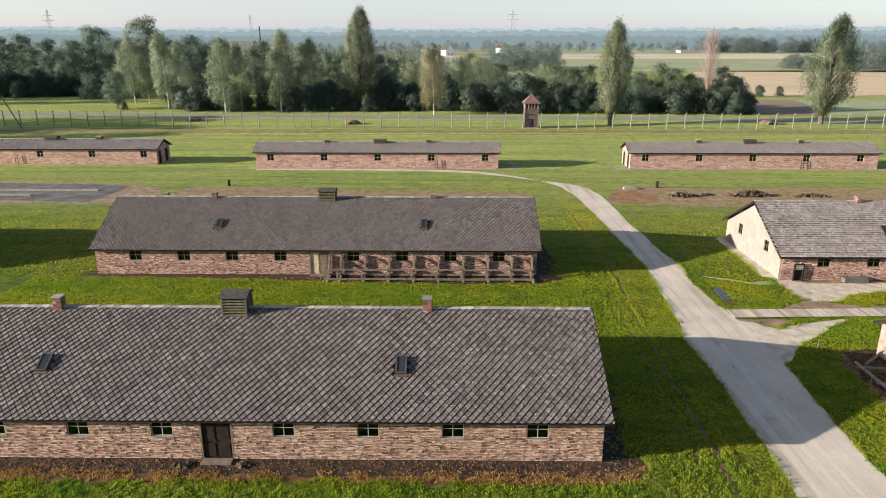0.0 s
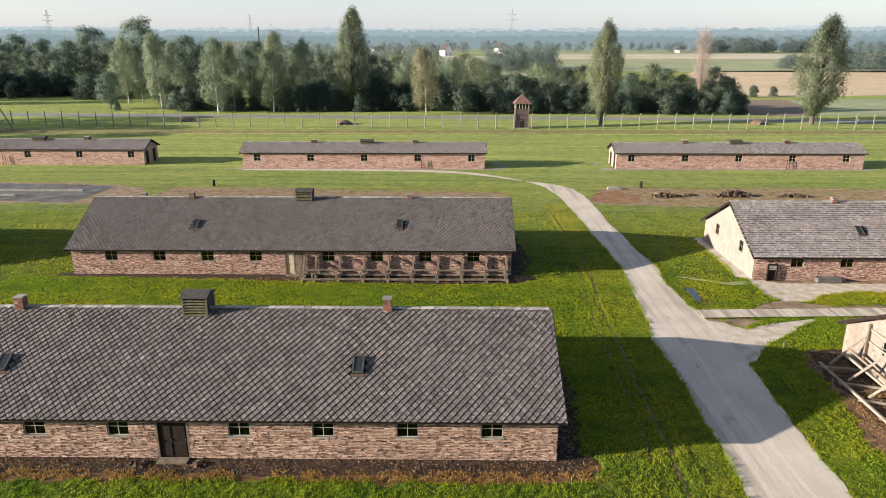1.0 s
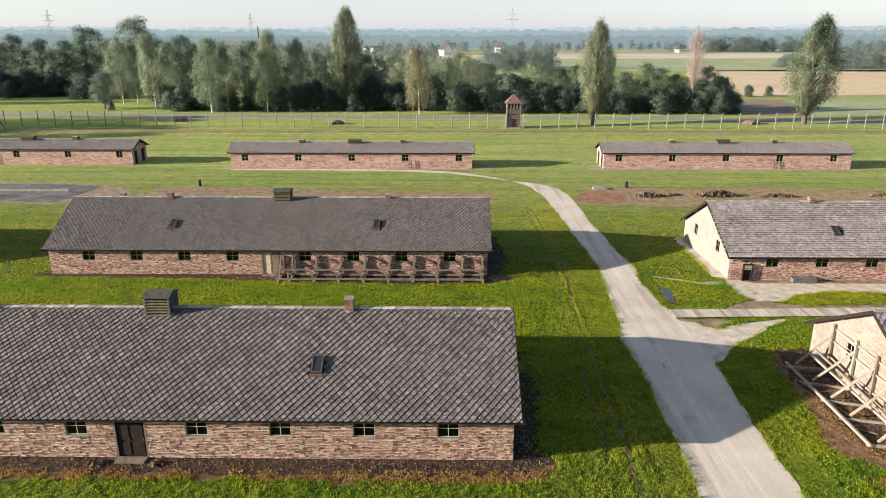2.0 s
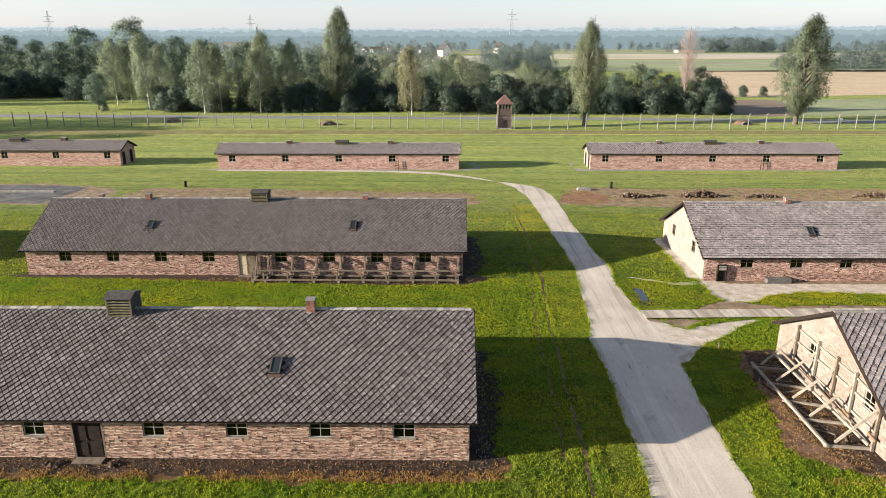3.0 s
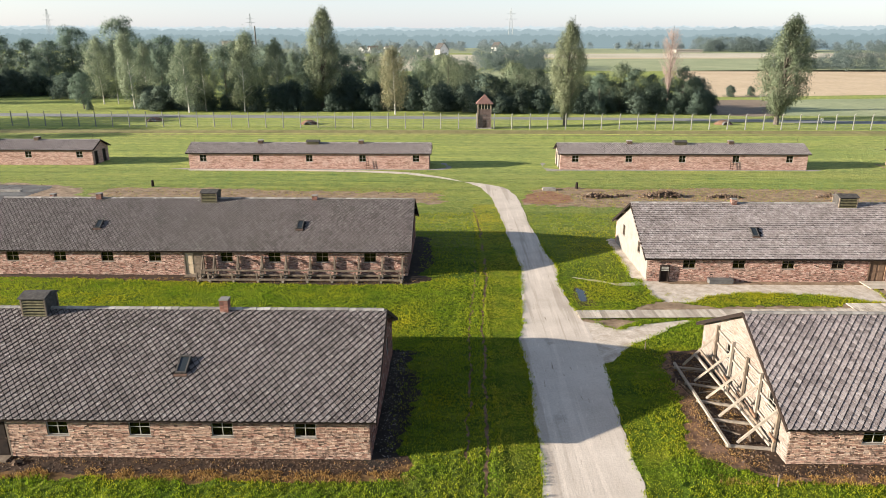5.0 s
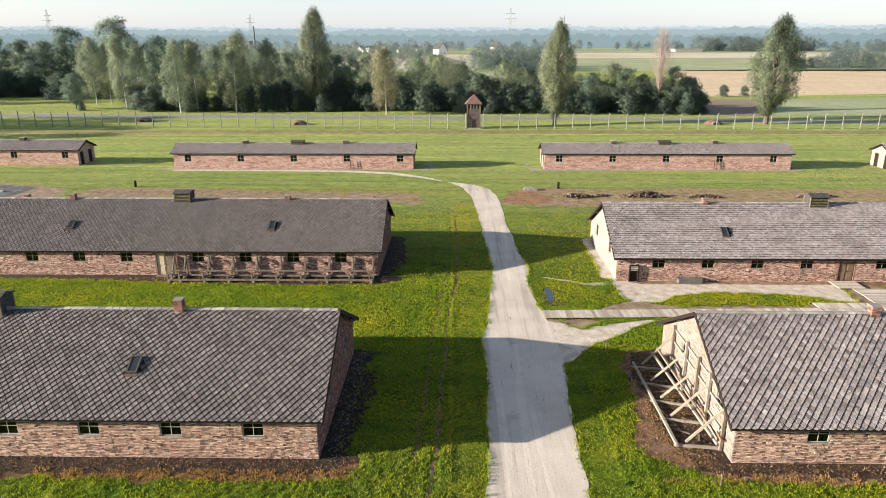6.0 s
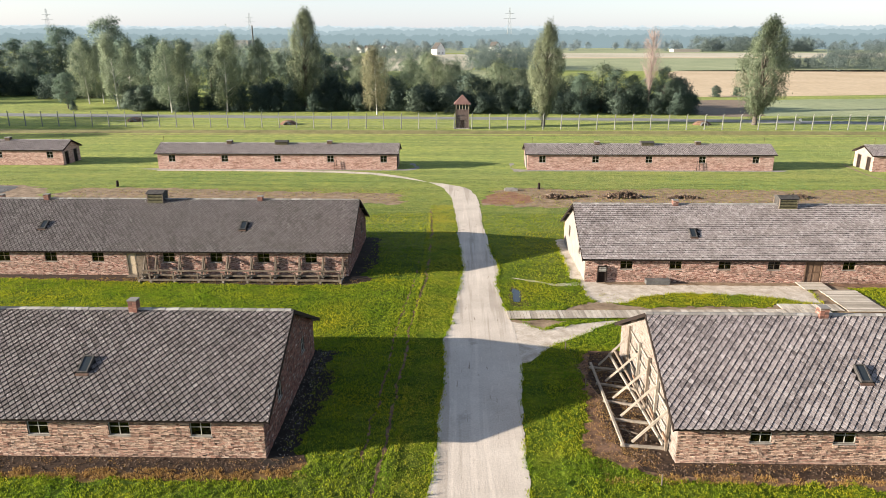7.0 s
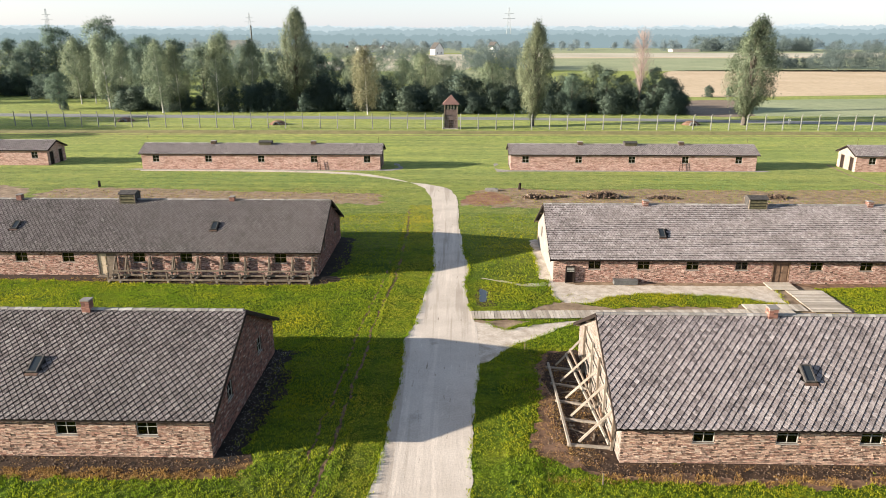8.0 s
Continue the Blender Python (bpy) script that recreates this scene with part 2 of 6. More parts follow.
def ground_material():
    m, nt, b = material("meadow_grass", 0.95, 0.1)
    pos = place(nt)
    big = noise_at(nt, pos, 0.045, 4.0)
    mid = noise_at(nt, pos, 0.35, 5.0)
    fine = noise_at(nt, pos, 4.5, 4.0, 0.75)
    col = ramp(nt, mid, [(0.3, (0.042, 0.080, 0.008)), (0.55, (0.085, 0.125, 0.010)), (0.75, (0.15, 0.165, 0.018))])
    col = mix(nt, ramp(nt, big, [(0.45, (0, 0, 0)), (0.65, (0.7, 0.7, 0.7))]), col, (0.085, 0.098, 0.02))
    sep = nt.nodes.new("ShaderNodeSeparateXYZ")
    nt.links.new(pos, sep.inputs[0])
    # Grass grows paler and bluer with depth, haze mixed into its colour.
    haze_depth = ramp(nt, maths(nt, "DIVIDE", sep.outputs[1], 200.0), [(0.27, (0, 0, 0)), (0.52, (1, 1, 1))])
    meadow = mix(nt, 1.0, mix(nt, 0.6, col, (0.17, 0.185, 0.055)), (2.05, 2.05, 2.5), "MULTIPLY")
    col = mix(nt, haze_depth, col, meadow)
    bands = noise_at(nt, place(nt, (0.035, 0.55, 1)), 1.0, 3.0)
    col = mix(nt, 0.6, col, ramp(nt, bands, [(0.32, (0.55, 0.60, 0.6)), (0.5, (1, 1, 1)), (0.68, (1.4, 1.25, 1.15))]), "MULTIPLY")
    rough_tufts = noise_at(nt, place(nt, (0.8, 1.6, 1)), 0.9, 5.0, 0.7)
    col = mix(nt, 0.65, col, ramp(nt, rough_tufts, [(0.36, (0.45, 0.52, 0.5)), (0.5, (1, 1, 1)), (0.64, (1.45, 1.3, 1.2))]), "MULTIPLY")
    col = mix(nt, 0.7, col, ramp(nt, fine, [(0.3, (0.35, 0.38, 0.35)), (0.5, (0.9, 0.9, 0.9)), (0.72, (1.5, 1.45, 1.3))]), "MULTIPLY")
    nt.links.new(col, b.inputs["Base Color"])
    bump(nt, b, fine, 1.0, 0.10)
    return m


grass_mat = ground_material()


def leaf_material(name, stops, spread=0.5, patchy=False, spec=0.2, thin=0.33):
    m, nt, b = material(name, 0.7, spec)
    g = nt.nodes.new("ShaderNodeNewGeometry")
    oi = nt.nodes.new("ShaderNodeObjectInfo")
    col = ramp(nt, g.outputs["Random Per Island"], stops)
    tint = ramp(nt, oi.outputs["Random"], [(0.0, (0.75, 0.85, 0.85)), (0.5, (1, 1, 1)), (1.0, (1.12, 1.05, 0.94))])
    col = mix(nt, spread, col, tint, "MULTIPLY")
    if patchy:
        col = mix(nt, 1.0, col, ramp(nt, noise_at(nt, place(nt), 0.33, 5.0, 0.65), [(0.34, (0.55, 0.74, 0.7)), (0.5, (1, 1, 1)), (0.66, (1.2, 1.08, 1.0))]), "MULTIPLY")
        col = mix(nt, 1.0, col, ramp(nt, noise_at(nt, place(nt, (0.3, 1, 1)), 0.09, 3.0), [(0.38, (0.72, 0.9, 0.9)), (0.62, (1.18, 1.05, 1.0))]), "MULTIPLY")
    nt.links.new(col, b.inputs["Base Color"])
    tr = nt.nodes.new("ShaderNodeBsdfTranslucent")
    nt.links.new(col, tr.inputs[0])
    ms = nt.nodes.new("ShaderNodeMixShader")
    ms.inputs[0].default_value = thin
    nt.links.new(b.outputs[0], ms.inputs[1])
    nt.links.new(tr.outputs[0], ms.inputs[2])
    nt.links.new(ms.outputs[0], nt.nodes["Material Output"].inputs[0])
    return m


blade_mat = leaf_material("grass_blades", [(0.0, (0.155, 0.212, 0.014)), (0.4, (0.255, 0.308, 0.018)), (0.8, (0.365, 0.388, 0.028)), (1.0, (0.42, 0.392, 0.04))], 0.0, True, 0.03, 0.5)
# Blades of the far meadow, paled and blued to stand in for haze.
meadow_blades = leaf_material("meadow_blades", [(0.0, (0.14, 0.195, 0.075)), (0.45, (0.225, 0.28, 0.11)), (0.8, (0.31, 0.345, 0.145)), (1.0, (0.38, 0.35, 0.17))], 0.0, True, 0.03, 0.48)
yellow_blades = leaf_material("yellowing_blades", [(0.0, (0.32, 0.31, 0.03)), (0.5, (0.42, 0.385, 0.045)), (1.0, (0.50, 0.44, 0.07))], 0.0, True, 0.03, 0.48)
straw_blades = leaf_material("dry_blades", [(0.0, (0.17, 0.085, 0.028)), (0.35, (0.33, 0.195, 0.065)), (0.75, (0.48, 0.33, 0.145)), (1.0, (0.24, 0.15, 0.04))], 0.0, False, 0.03)
# Some of the blue in these tree-belt leaves stands in for haze.
leaf_birch = leaf_material("birch_leaves", [(0.0, (0.135, 0.18, 0.115)), (0.5, (0.19, 0.235, 0.155)), (1.0, (0.25, 0.29, 0.19))])
leaf_thicket = leaf_material("willow_leaves", [(0.0, (0.12, 0.16, 0.10)), (0.5, (0.17, 0.212, 0.135)), (1.0, (0.235, 0.27, 0.17))])
# Undergrowth leaves: the shade under the trees is put into the colour.
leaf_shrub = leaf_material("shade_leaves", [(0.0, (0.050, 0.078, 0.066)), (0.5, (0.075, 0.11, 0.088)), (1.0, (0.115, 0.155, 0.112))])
leaf_dark = leaf_material("broad_leaves", [(0.0, (0.085, 0.125, 0.098)), (0.5, (0.12, 0.168, 0.124)), (1.0, (0.165, 0.215, 0.15))])
leaf_poplar = leaf_material("poplar_leaves", [(0.0, (0.12, 0.15, 0.092)), (0.5, (0.178, 0.21, 0.13)), (1.0, (0.25, 0.275, 0.178))])
leaf_gold = leaf_material("yellowing_birch_leaves", [(0.0, (0.145, 0.155, 0.088)), (0.5, (0.205, 0.205, 0.122)), (1.0, (0.275, 0.258, 0.165))])
# Far leaves are paled and blued: distance haze put into the base colour.
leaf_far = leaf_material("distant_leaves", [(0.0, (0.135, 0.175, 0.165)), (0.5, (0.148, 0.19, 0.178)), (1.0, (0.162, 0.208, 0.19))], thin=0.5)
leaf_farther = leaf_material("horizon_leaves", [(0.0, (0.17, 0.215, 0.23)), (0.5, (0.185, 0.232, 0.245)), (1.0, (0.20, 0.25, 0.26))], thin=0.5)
bark_mat = plain_material("grey_bark", (0.06, 0.05, 0.042), (0.14, 0.12, 0.10), 3.0)
birch_bark = plain_material("white_birch_bark", (0.30, 0.29, 0.27), (0.68, 0.67, 0.63), 2.5)
twig_mat = plain_material("reddish_bare_twigs", (0.16, 0.122, 0.11), (0.24, 0.19, 0.172), 2.0)


# ---- mesh helpers ----
class Shape:
    """Collects corners and faces for one mesh."""

    def __init__(self):
        self.v, self.f = [], []

    def add(self, verts, faces):
        o = len(self.v)
        self.v.extend(tuple(p) for p in verts)
        self.f.extend(tuple(i + o for i in f) for f in faces)
        return self

    def box(self, x0, x1, y0, y1, z0, z1):
        return self.add([(x0, y0, z0), (x1, y0, z0), (x1, y1, z0), (x0, y1, z0), (x0, y0, z1), (x1, y0, z1), (x1, y1, z1), (x0, y1, z1)],
                        [(0, 3, 2, 1), (4, 5, 6, 7), (0, 1, 5, 4), (1, 2, 6, 5), (2, 3, 7, 6), (3, 0, 4, 7)])

    def beam(self, a, b, w, h, up=(0, 0, 1)):
        """A squared timber from a to b."""
        a, b = Vector(a), Vector(b)
        d = (b - a).normalized()
        s = d.cross(Vector(up))
        if s.length < 1e-3:
            s = d.cross(Vector((1, 0, 0)))
        s = s.normalized() * (w / 2)
        t = s.cross(d).normalized() * (h / 2)
        return self.add([a - s - t, a + s - t, a + s + t, a - s + t, b - s - t, b + s - t, b + s + t, b - s + t],
                        [(0, 1, 2, 3), (7, 6, 5, 4), (0, 4, 5, 1), (1, 5, 6, 2), (2, 6, 7, 3), (3, 7, 4, 0)])

    def tube(self, pts, radii, n=7):
        """A tapered round limb along pts."""
        rings = []
        for i, p in enumerate(pts):
            p = Vector(p)
            d = (Vector(pts[min(i + 1, len(pts) - 1)]) - Vector(pts[max(i - 1, 0)])).normalized()
            s = d.cross(Vector((0.3, 1, 0.1))).normalized()
            t = d.cross(s)
            rings.append([p + (s * math.cos(a) + t * math.sin(a)) * radii[i] for a in (2 * math.pi * k / n for k in range(n))])
        verts = [q for r in rings for q in r]
        faces = [(i * n + k, i * n + (k + 1) % n, (i + 1) * n + (k + 1) % n, (i + 1) * n + k) for i in range(len(pts) - 1) for k in range(n)]
        faces.append(tuple(range((len(pts) - 1) * n, len(pts) * n)))
        return self.add(verts, faces)

    def mesh(self, name, mat, smooth=False):
        me = bpy.data.meshes.new(name)
        me.from_pydata(self.v, [], self.f)
        me.materials.append(mat)
        if smooth:
            me.shade_smooth()
        me.update()
        return me


def array_mesh(name, verts, tris, mat, normals=None):
    """A mesh from arrays of corners and triangles; normals, one for each corner, round off clumps of leaves."""
    me = bpy.data.meshes.new(name)
    n, k = len(verts), len(tris)
    me.vertices.add(n)
    me.vertices.foreach_set("co", np.asarray(verts, dtype=np.float32).ravel())
    me.loops.add(k * 3)
    me.loops.foreach_set("vertex_index", np.asarray(tris, dtype=np.int32).ravel())
    me.polygons.add(k)
    me.polygons.foreach_set("loop_start", np.arange(0, 3 * k, 3, dtype=np.int32))
    me.update(calc_edges=True)
    if normals is None:
        me.shade_flat()
    else:
        me.normals_split_custom_set_from_vertices(normals.tolist())
    me.materials.append(mat)
    return me


def part(name, data, mat, parent, label="", smooth=False):
    """One mesh under a thing or under a part. data: a Shape or a mesh."""
    me = data.mesh(name, mat, smooth) if isinstance(data, Shape) else data
    ob = new(name, me)
    ob.parent = parent
    if label:
        ob["label"] = label
    return ob


def thing(name, label, category, group="", kind="", at=(0, 0, 0)):
    ob = new(name)
    ob.location = at
    ob.empty_display_size = 0.3
    return tagged(ob, label, category, group, kind)


def solid(name, shape, mat, label, category, group="", kind="", smooth=False):
    return tagged(new(name, shape.mesh(name, mat, smooth) if isinstance(shape, Shape) else shape), label, category, group, kind)


rnd = random.Random(11)


# ---- ground, road and bare patches ----
from mathutils.geometry import tessellate_polygon


def ground_height(y):
    """A low bank runs along the inside of the fence."""
    s = max(0.0, 1.0 - abs(y - 141.0) / 4.5)
    return 0.55 * s * s * (3 - 2 * s)


def grid_lines(near0, near1, step, far):
    mid = list(np.arange(near0, near1 + step / 2, step))
    out, d = [], step * 2
    x = near1
    while x < far:
        x += d
        d *= 1.5
        out.append(x)
    low, d, x = [], step * 2, near0
    while x > -far:
        x -= d
        d *= 1.5
        low.append(x)
    return low[::-1] + mid + out


def build_ground():
    xs = grid_lines(-120, 140, 5.0, 4200)
    ys = grid_lines(-20, 200, 1.5, 4200)
    verts = [(x, y, ground_height(y)) for y in ys for x in xs]
    n = len(xs)
    faces = [(j * n + i, j * n + i + 1, (j + 1) * n + i + 1, (j + 1) * n + i) for j in range(len(ys) - 1) for i in range(n - 1)]
    s = Shape()
    s.v, s.f = verts, faces
    return solid("ground", s, grass_mat, "wide green meadow with mown and dry patches", "ground", kind="structure")


build_ground()


def rounded(points, step, rough, seed):
    """A closed outline through the corner points, drawn in short ragged steps."""
    r = random.Random(seed)
    n, out = len(points), []
    for i in range(n):
        p0, p1, p2, p3 = (Vector(points[(i + k - 1) % n]) for k in range(4))
        k = max(2, int((p2 - p1).length / step))
        for j in range(k):
            t = j / k
            a = 0.5 * ((2 * p1) + (p2 - p0) * t + (2 * p0 - 5 * p1 + 4 * p2 - p3) * t * t + (3 * p1 - p0 - 3 * p2 + p3) * t ** 3)
            if t == 0:
                a = p1.copy()
            b = p1.lerp(p2, t)
            a = a.lerp(b, 0.5)
            w = noise.noise((a.x * 0.9, a.y * 0.9, seed)) * rough * 1.6
            out.append((a.x + w + r.uniform(-rough, rough) * 0.5, a.y + w * 0.6 + r.uniform(-rough, rough) * 0.4))
    return out


BARE = []      # outlines on which no grass grows
WORN = []      # all outlines, on which no thick turf grows


def patch(name, points, mat, z, label, category, rough=0.16, step=0.35, seed=1, bare=True, kind="structure", rise=None):
    line = rounded([(x, y, 0) for x, y in points], step, rough, seed)
    WORN.append(np.array(line))
    if bare:
        BARE.append(np.array(line))
    me = bpy.data.meshes.new(name)
    h = rise or (lambda y: 0.0)
    me.from_pydata([(x, y, z + h(y)) for x, y in line], [], [tuple(t) for t in tessellate_polygon([[Vector((x, y, 0)) for x, y in line]])])
    me.materials.append(mat)
    me.update()
    bm = bmesh.new()
    bm.from_mesh(me)
    bmesh.ops.recalc_face_normals(bm, faces=bm.faces)
    if sum(f.normal.z for f in bm.faces) < 0:
        bmesh.ops.reverse_faces(bm, faces=bm.faces)
    bm.to_mesh(me)
    bm.free()
    return tagged(new(name, me), label, category, kind=kind)


def road_material():
    m, nt, b = material("pale_gravel_road", 0.95, 0.15)
    pos = place(nt)
    col = ramp(nt, noise_at(nt, pos, 0.35, 5.0), [(0.3, (0.45, 0.395, 0.335)), (0.7, (0.57, 0.51, 0.44))])
    streak = noise_at(nt, place(nt, (3.2, 0.45, 1)), 1.2, 5.0, 0.62)
    col = mix(nt, 0.8, col, ramp(nt, streak, [(0.29, (0.38, 0.35, 0.32)), (0.36, (1, 1, 1)), (0.63, (1.0, 1.0, 1.0)), (0.70, (1.22, 1.22, 1.22))]), "MULTIPLY")
    ruts = noise_at(nt, place(nt, (1.4, 0.05, 1)), 1.0, 3.0, 0.6)
    col = mix(nt, 0.75, col, ramp(nt, ruts, [(0.38, (0.72, 0.70, 0.68)), (0.46, (1, 1, 1)), (0.56, (1, 1, 1)), (0.63, (1.15, 1.15, 1.15))]), "MULTIPLY")
    damp = ramp(nt, noise_at(nt, place(nt, (0.5, 0.35, 1)), 0.9, 4.0, 0.6), [(0.62, (0, 0, 0)), (0.76, (0.6, 0.6, 0.6))])
    col = mix(nt, damp, col, (0.20, 0.165, 0.135))
    fine = noise_at(nt, pos, 9.0, 4.0, 0.7)
    col = mix(nt, 0.35, col, ramp(nt, fine, [(0.3, (0.6, 0.6, 0.6)), (0.7, (1.15, 1.15, 1.15))]), "MULTIPLY")
    nt.links.new(col, b.inputs["Base Color"])
    bump(nt, b, mix(nt, 0.6, fine, streak), 0.5, 0.04)
    return m


road_mat = road_material()
patch("road", [(14.3, -15), (14.5, 5), (14.6, 18), (14.8, 25), (15.05, 28), (15.15, 31), (15.3, 35), (15.25, 38.5), (15.15, 40.5), (15.6, 42.6), (15.85, 45.4), (16.07, 48.2), (16.3, 51.4), (16.6, 55), (16.45, 59), (16.2, 64.5), (16.15, 68.8),
               (15.85, 75), (15.4, 82), (14.3, 87.6), (12.6, 90.8), (9.4, 94.4), (4.5, 97.8), (-1, 99.2), (-8, 99.7), (-18, 99.9), (-28.5, 100.0), (-28.5, 99.0), (-18, 98.9), (-8, 98.6), (-1.5, 97.8), (3.8, 96.6), (8.6, 93.8), (11.8, 91.6), (14.6, 90.2),
               (16.6, 88.6), (17.7, 87.0), (18.65, 82), (18.83, 75), (18.83, 68.8), (19.1, 64.5), (19.3, 59), (19.7, 55), (19.3, 51.4), (19.4, 48.3), (19.65, 45.5), (20.0, 42.8), (20.05, 40.6), (20.05, 36.5), (19.7, 33), (19.5, 30), (19.35, 27), (19.3, 24), (19.2, 18), (19.0, 5), (19.0, -15)],
      road_mat, 0.018, "pale trodden gravel road with wheel marks", "road", 0.08, 0.25, 3)
patch("sand_path", [(19.6, 37.2), (19.8, 40.4), (19.8, 43.3), (21.0, 43.2), (21.9, 42.1), (23.8, 42.8), (26.0, 43.5), (27.8, 43.7), (26.2, 42.8), (24.4, 41.1), (22.4, 39.7), (21.2, 38.0), (20.3, 37.0)], sand_mat, 0.014, "sandy bend beside the gravel road", "path", 0.18, 0.3, 5)
patch("earth", [(19.9, 43.7), (21.0, 43.8), (24.2, 43.7), (23.0, 43.0), (21.9, 42.0), (21.0, 42.2), (20.0, 42.0)], dirt_mat, 0.008, "bare brown earth beside a boardwalk", "bare ground", 0.3, 0.25, 73)
patch("forecourt", [(25.8, 63.5), (26.9, 63.9), (27.2, 58), (27, 52.3), (36, 52.2), (43.6, 52.2), (43.6, 47.2), (42.0, 47.4), (40.5, 48.4), (37, 49.0), (32.9, 49.1), (30.2, 48.3), (29.0, 47.2), (26.8, 47.1), (26.3, 48.0), (26.2, 49.6), (25.9, 51.6), (25.55, 53), (25.6, 55.2), (25.8, 59.2)],
      sand_mat, 0.010, "pale trodden sand in front of a brick building", "path", 0.22, 0.3, 6)
patch("sand_path", [(20.7, 52.65), (22.4, 52.0), (24.0, 51.2), (25.8, 51.6), (25.8, 50.8), (24.0, 50.75), (22.4, 51.65), (20.9, 52.4)], sand_mat, 0.012, "thin trodden trace across the grass", "path", 0.16, 0.2, 74, bare=False)
patch("earth", [(24.0, 45.3), (40.0, 45.4), (42.5, 45.6), (42.8, 46.9), (40.9, 47.0), (39.3, 46.4), (35, 46.5), (30.9, 46.25), (28.4, 46.6), (27.0, 47.1), (25.8, 47.0), (24.5, 46.0)], dirt_mat, 0.006, "bare brown earth beside a boardwalk", "bare ground", 0.4, 0.25, 7)
patch("earth", [(43.4, 52), (45.9, 52), (47.5, 50), (47.7, 45.4), (39.8, 45.4), (39.9, 47.0), (43.5, 47.1)], dirt_mat, 0.003, "trodden earth under a plank ramp", "bare ground", 0.15, 0.25, 75)
patch("earth", [(28.4, 51.8), (28.2, 51.1), (34, 51.0), (43.4, 51.05), (43.4, 51.8)], dirt_mat, 0.016, "brown trodden earth along a wall foot", "bare ground", 0.2, 0.25, 71)
patch("earth", [(45.8, 51.8), (46.4, 51.0), (47.4, 50.7), (54, 50.9), (63, 50.9), (63, 51.8)], dirt_brown, 0.016, "brown trodden earth along a wall foot", "bare ground", 0.2, 0.25, 72)
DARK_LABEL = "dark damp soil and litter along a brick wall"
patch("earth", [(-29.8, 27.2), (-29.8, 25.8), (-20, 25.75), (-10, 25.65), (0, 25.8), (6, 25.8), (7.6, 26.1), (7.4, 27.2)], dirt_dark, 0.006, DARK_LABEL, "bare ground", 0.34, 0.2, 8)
patch("earth", [(6.6, 26.6), (8.0, 26.6), (8.4, 29), (8.7, 32), (8.5, 35), (8.2, 37.6), (7.6, 38.8), (6.6, 38.9)], dirt_shaded, 0.009, "dark soil blackened further for a gable's shade", "bare ground", 0.5, 0.2, 81, bare=False)
patch("dry_grass", [(-30, 26.3), (-30, 25.4), (-18, 25.25), (-8, 25.35), (2, 25.25), (7, 25.35), (8.6, 25.8), (8.9, 26.9), (7.8, 27.2), (6, 26.2)], straw_mat, 0.003, "strip of dry yellow grass", "dry grass", 0.45, 0.2, 9)
patch("earth", [(26.6, 26.8), (26.6, 38.4), (24.6, 38.4), (23.9, 36), (23.8, 32), (23.9, 28.6), (24.7, 26.8)], dirt_dark, 0.006, "dark bare soil under timber shores", "bare ground", 0.34, 0.2, 10)
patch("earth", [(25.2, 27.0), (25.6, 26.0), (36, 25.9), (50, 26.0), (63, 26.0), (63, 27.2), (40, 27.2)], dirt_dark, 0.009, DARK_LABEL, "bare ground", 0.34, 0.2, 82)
patch("dry_grass", [(24.6, 38.7), (23.5, 37.0), (23.4, 33.8), (23.0, 30.8), (22.5, 28.7), (22.6, 27.4), (23.9, 26.5), (26, 25.5), (36, 25.35), (50, 25.4), (63, 25.4), (63, 26.3), (27, 26.3), (24.8, 28)], dirt_brown, 0.003, "brown trampled margin of a lawn", "bare ground", 0.45, 0.2, 11)
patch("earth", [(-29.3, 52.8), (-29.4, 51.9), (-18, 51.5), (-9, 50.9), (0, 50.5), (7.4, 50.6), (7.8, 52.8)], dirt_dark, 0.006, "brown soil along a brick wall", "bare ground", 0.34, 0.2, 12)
patch("earth", [(6.6, 52.4), (8.2, 52.3), (8.9, 56), (8.9, 60), (8.2, 63.6), (6.6, 64.4)], dirt_shaded, 0.009, "dark soil blackened further for a gable's shade", "bare ground", 0.5, 0.25, 83, bare=False)
patch("earth", [(-34, 79.6), (-20, 80.6), (-5, 80.0), (9.0, 78.4), (9.4, 81.5), (8.4, 84.2), (-8, 85.2), (-22, 86.8), (-34, 86.6)], dirt_mat, 0.004, "strip of stony bare earth and old foundations", "bare ground", 0.8, 0.35, 13)
patch("earth", [(19.2, 78.8), (23, 77.6), (32, 77.0), (50, 77.0), (70, 77.5), (76, 81), (76, 87.6), (60, 87.0), (45, 87.6), (33, 86.6), (26, 88.0), (21.4, 86.4)], dirt_mat, 0.004, "strip of stony bare earth with rubble", "bare ground", 0.8, 0.35, 14)
patch("brick_dust", [(19.4, 79.4), (22, 78.4), (25.2, 79.6), (25.0, 83.6), (22.4, 85.4), (20.0, 83.4)], dirt_red, 0.008, "patch of reddish brick-stained earth", "bare ground", 0.35, 0.3, 15)
patch("floor_slab", [(-70, 79.0), (-58, 79.2), (-47.6, 78.6), (-43.6, 78.2), (-42.6, 82), (-42.8, 87.6), (-52, 88.6), (-70, 89.2)], floor_mat, 0.02, "grey floor slab of a vanished building", "floor slab", 0.15, 0.5, 17)
patch("earth", [(-72, 90.0), (-50, 89.4), (-40, 87.6), (-36, 82), (-40, 77.4), (-48, 77.6), (-72, 78.0)], dirt_mat, 0.004, "bare earth round an old floor slab", "bare ground", 0.8, 0.4, 18)
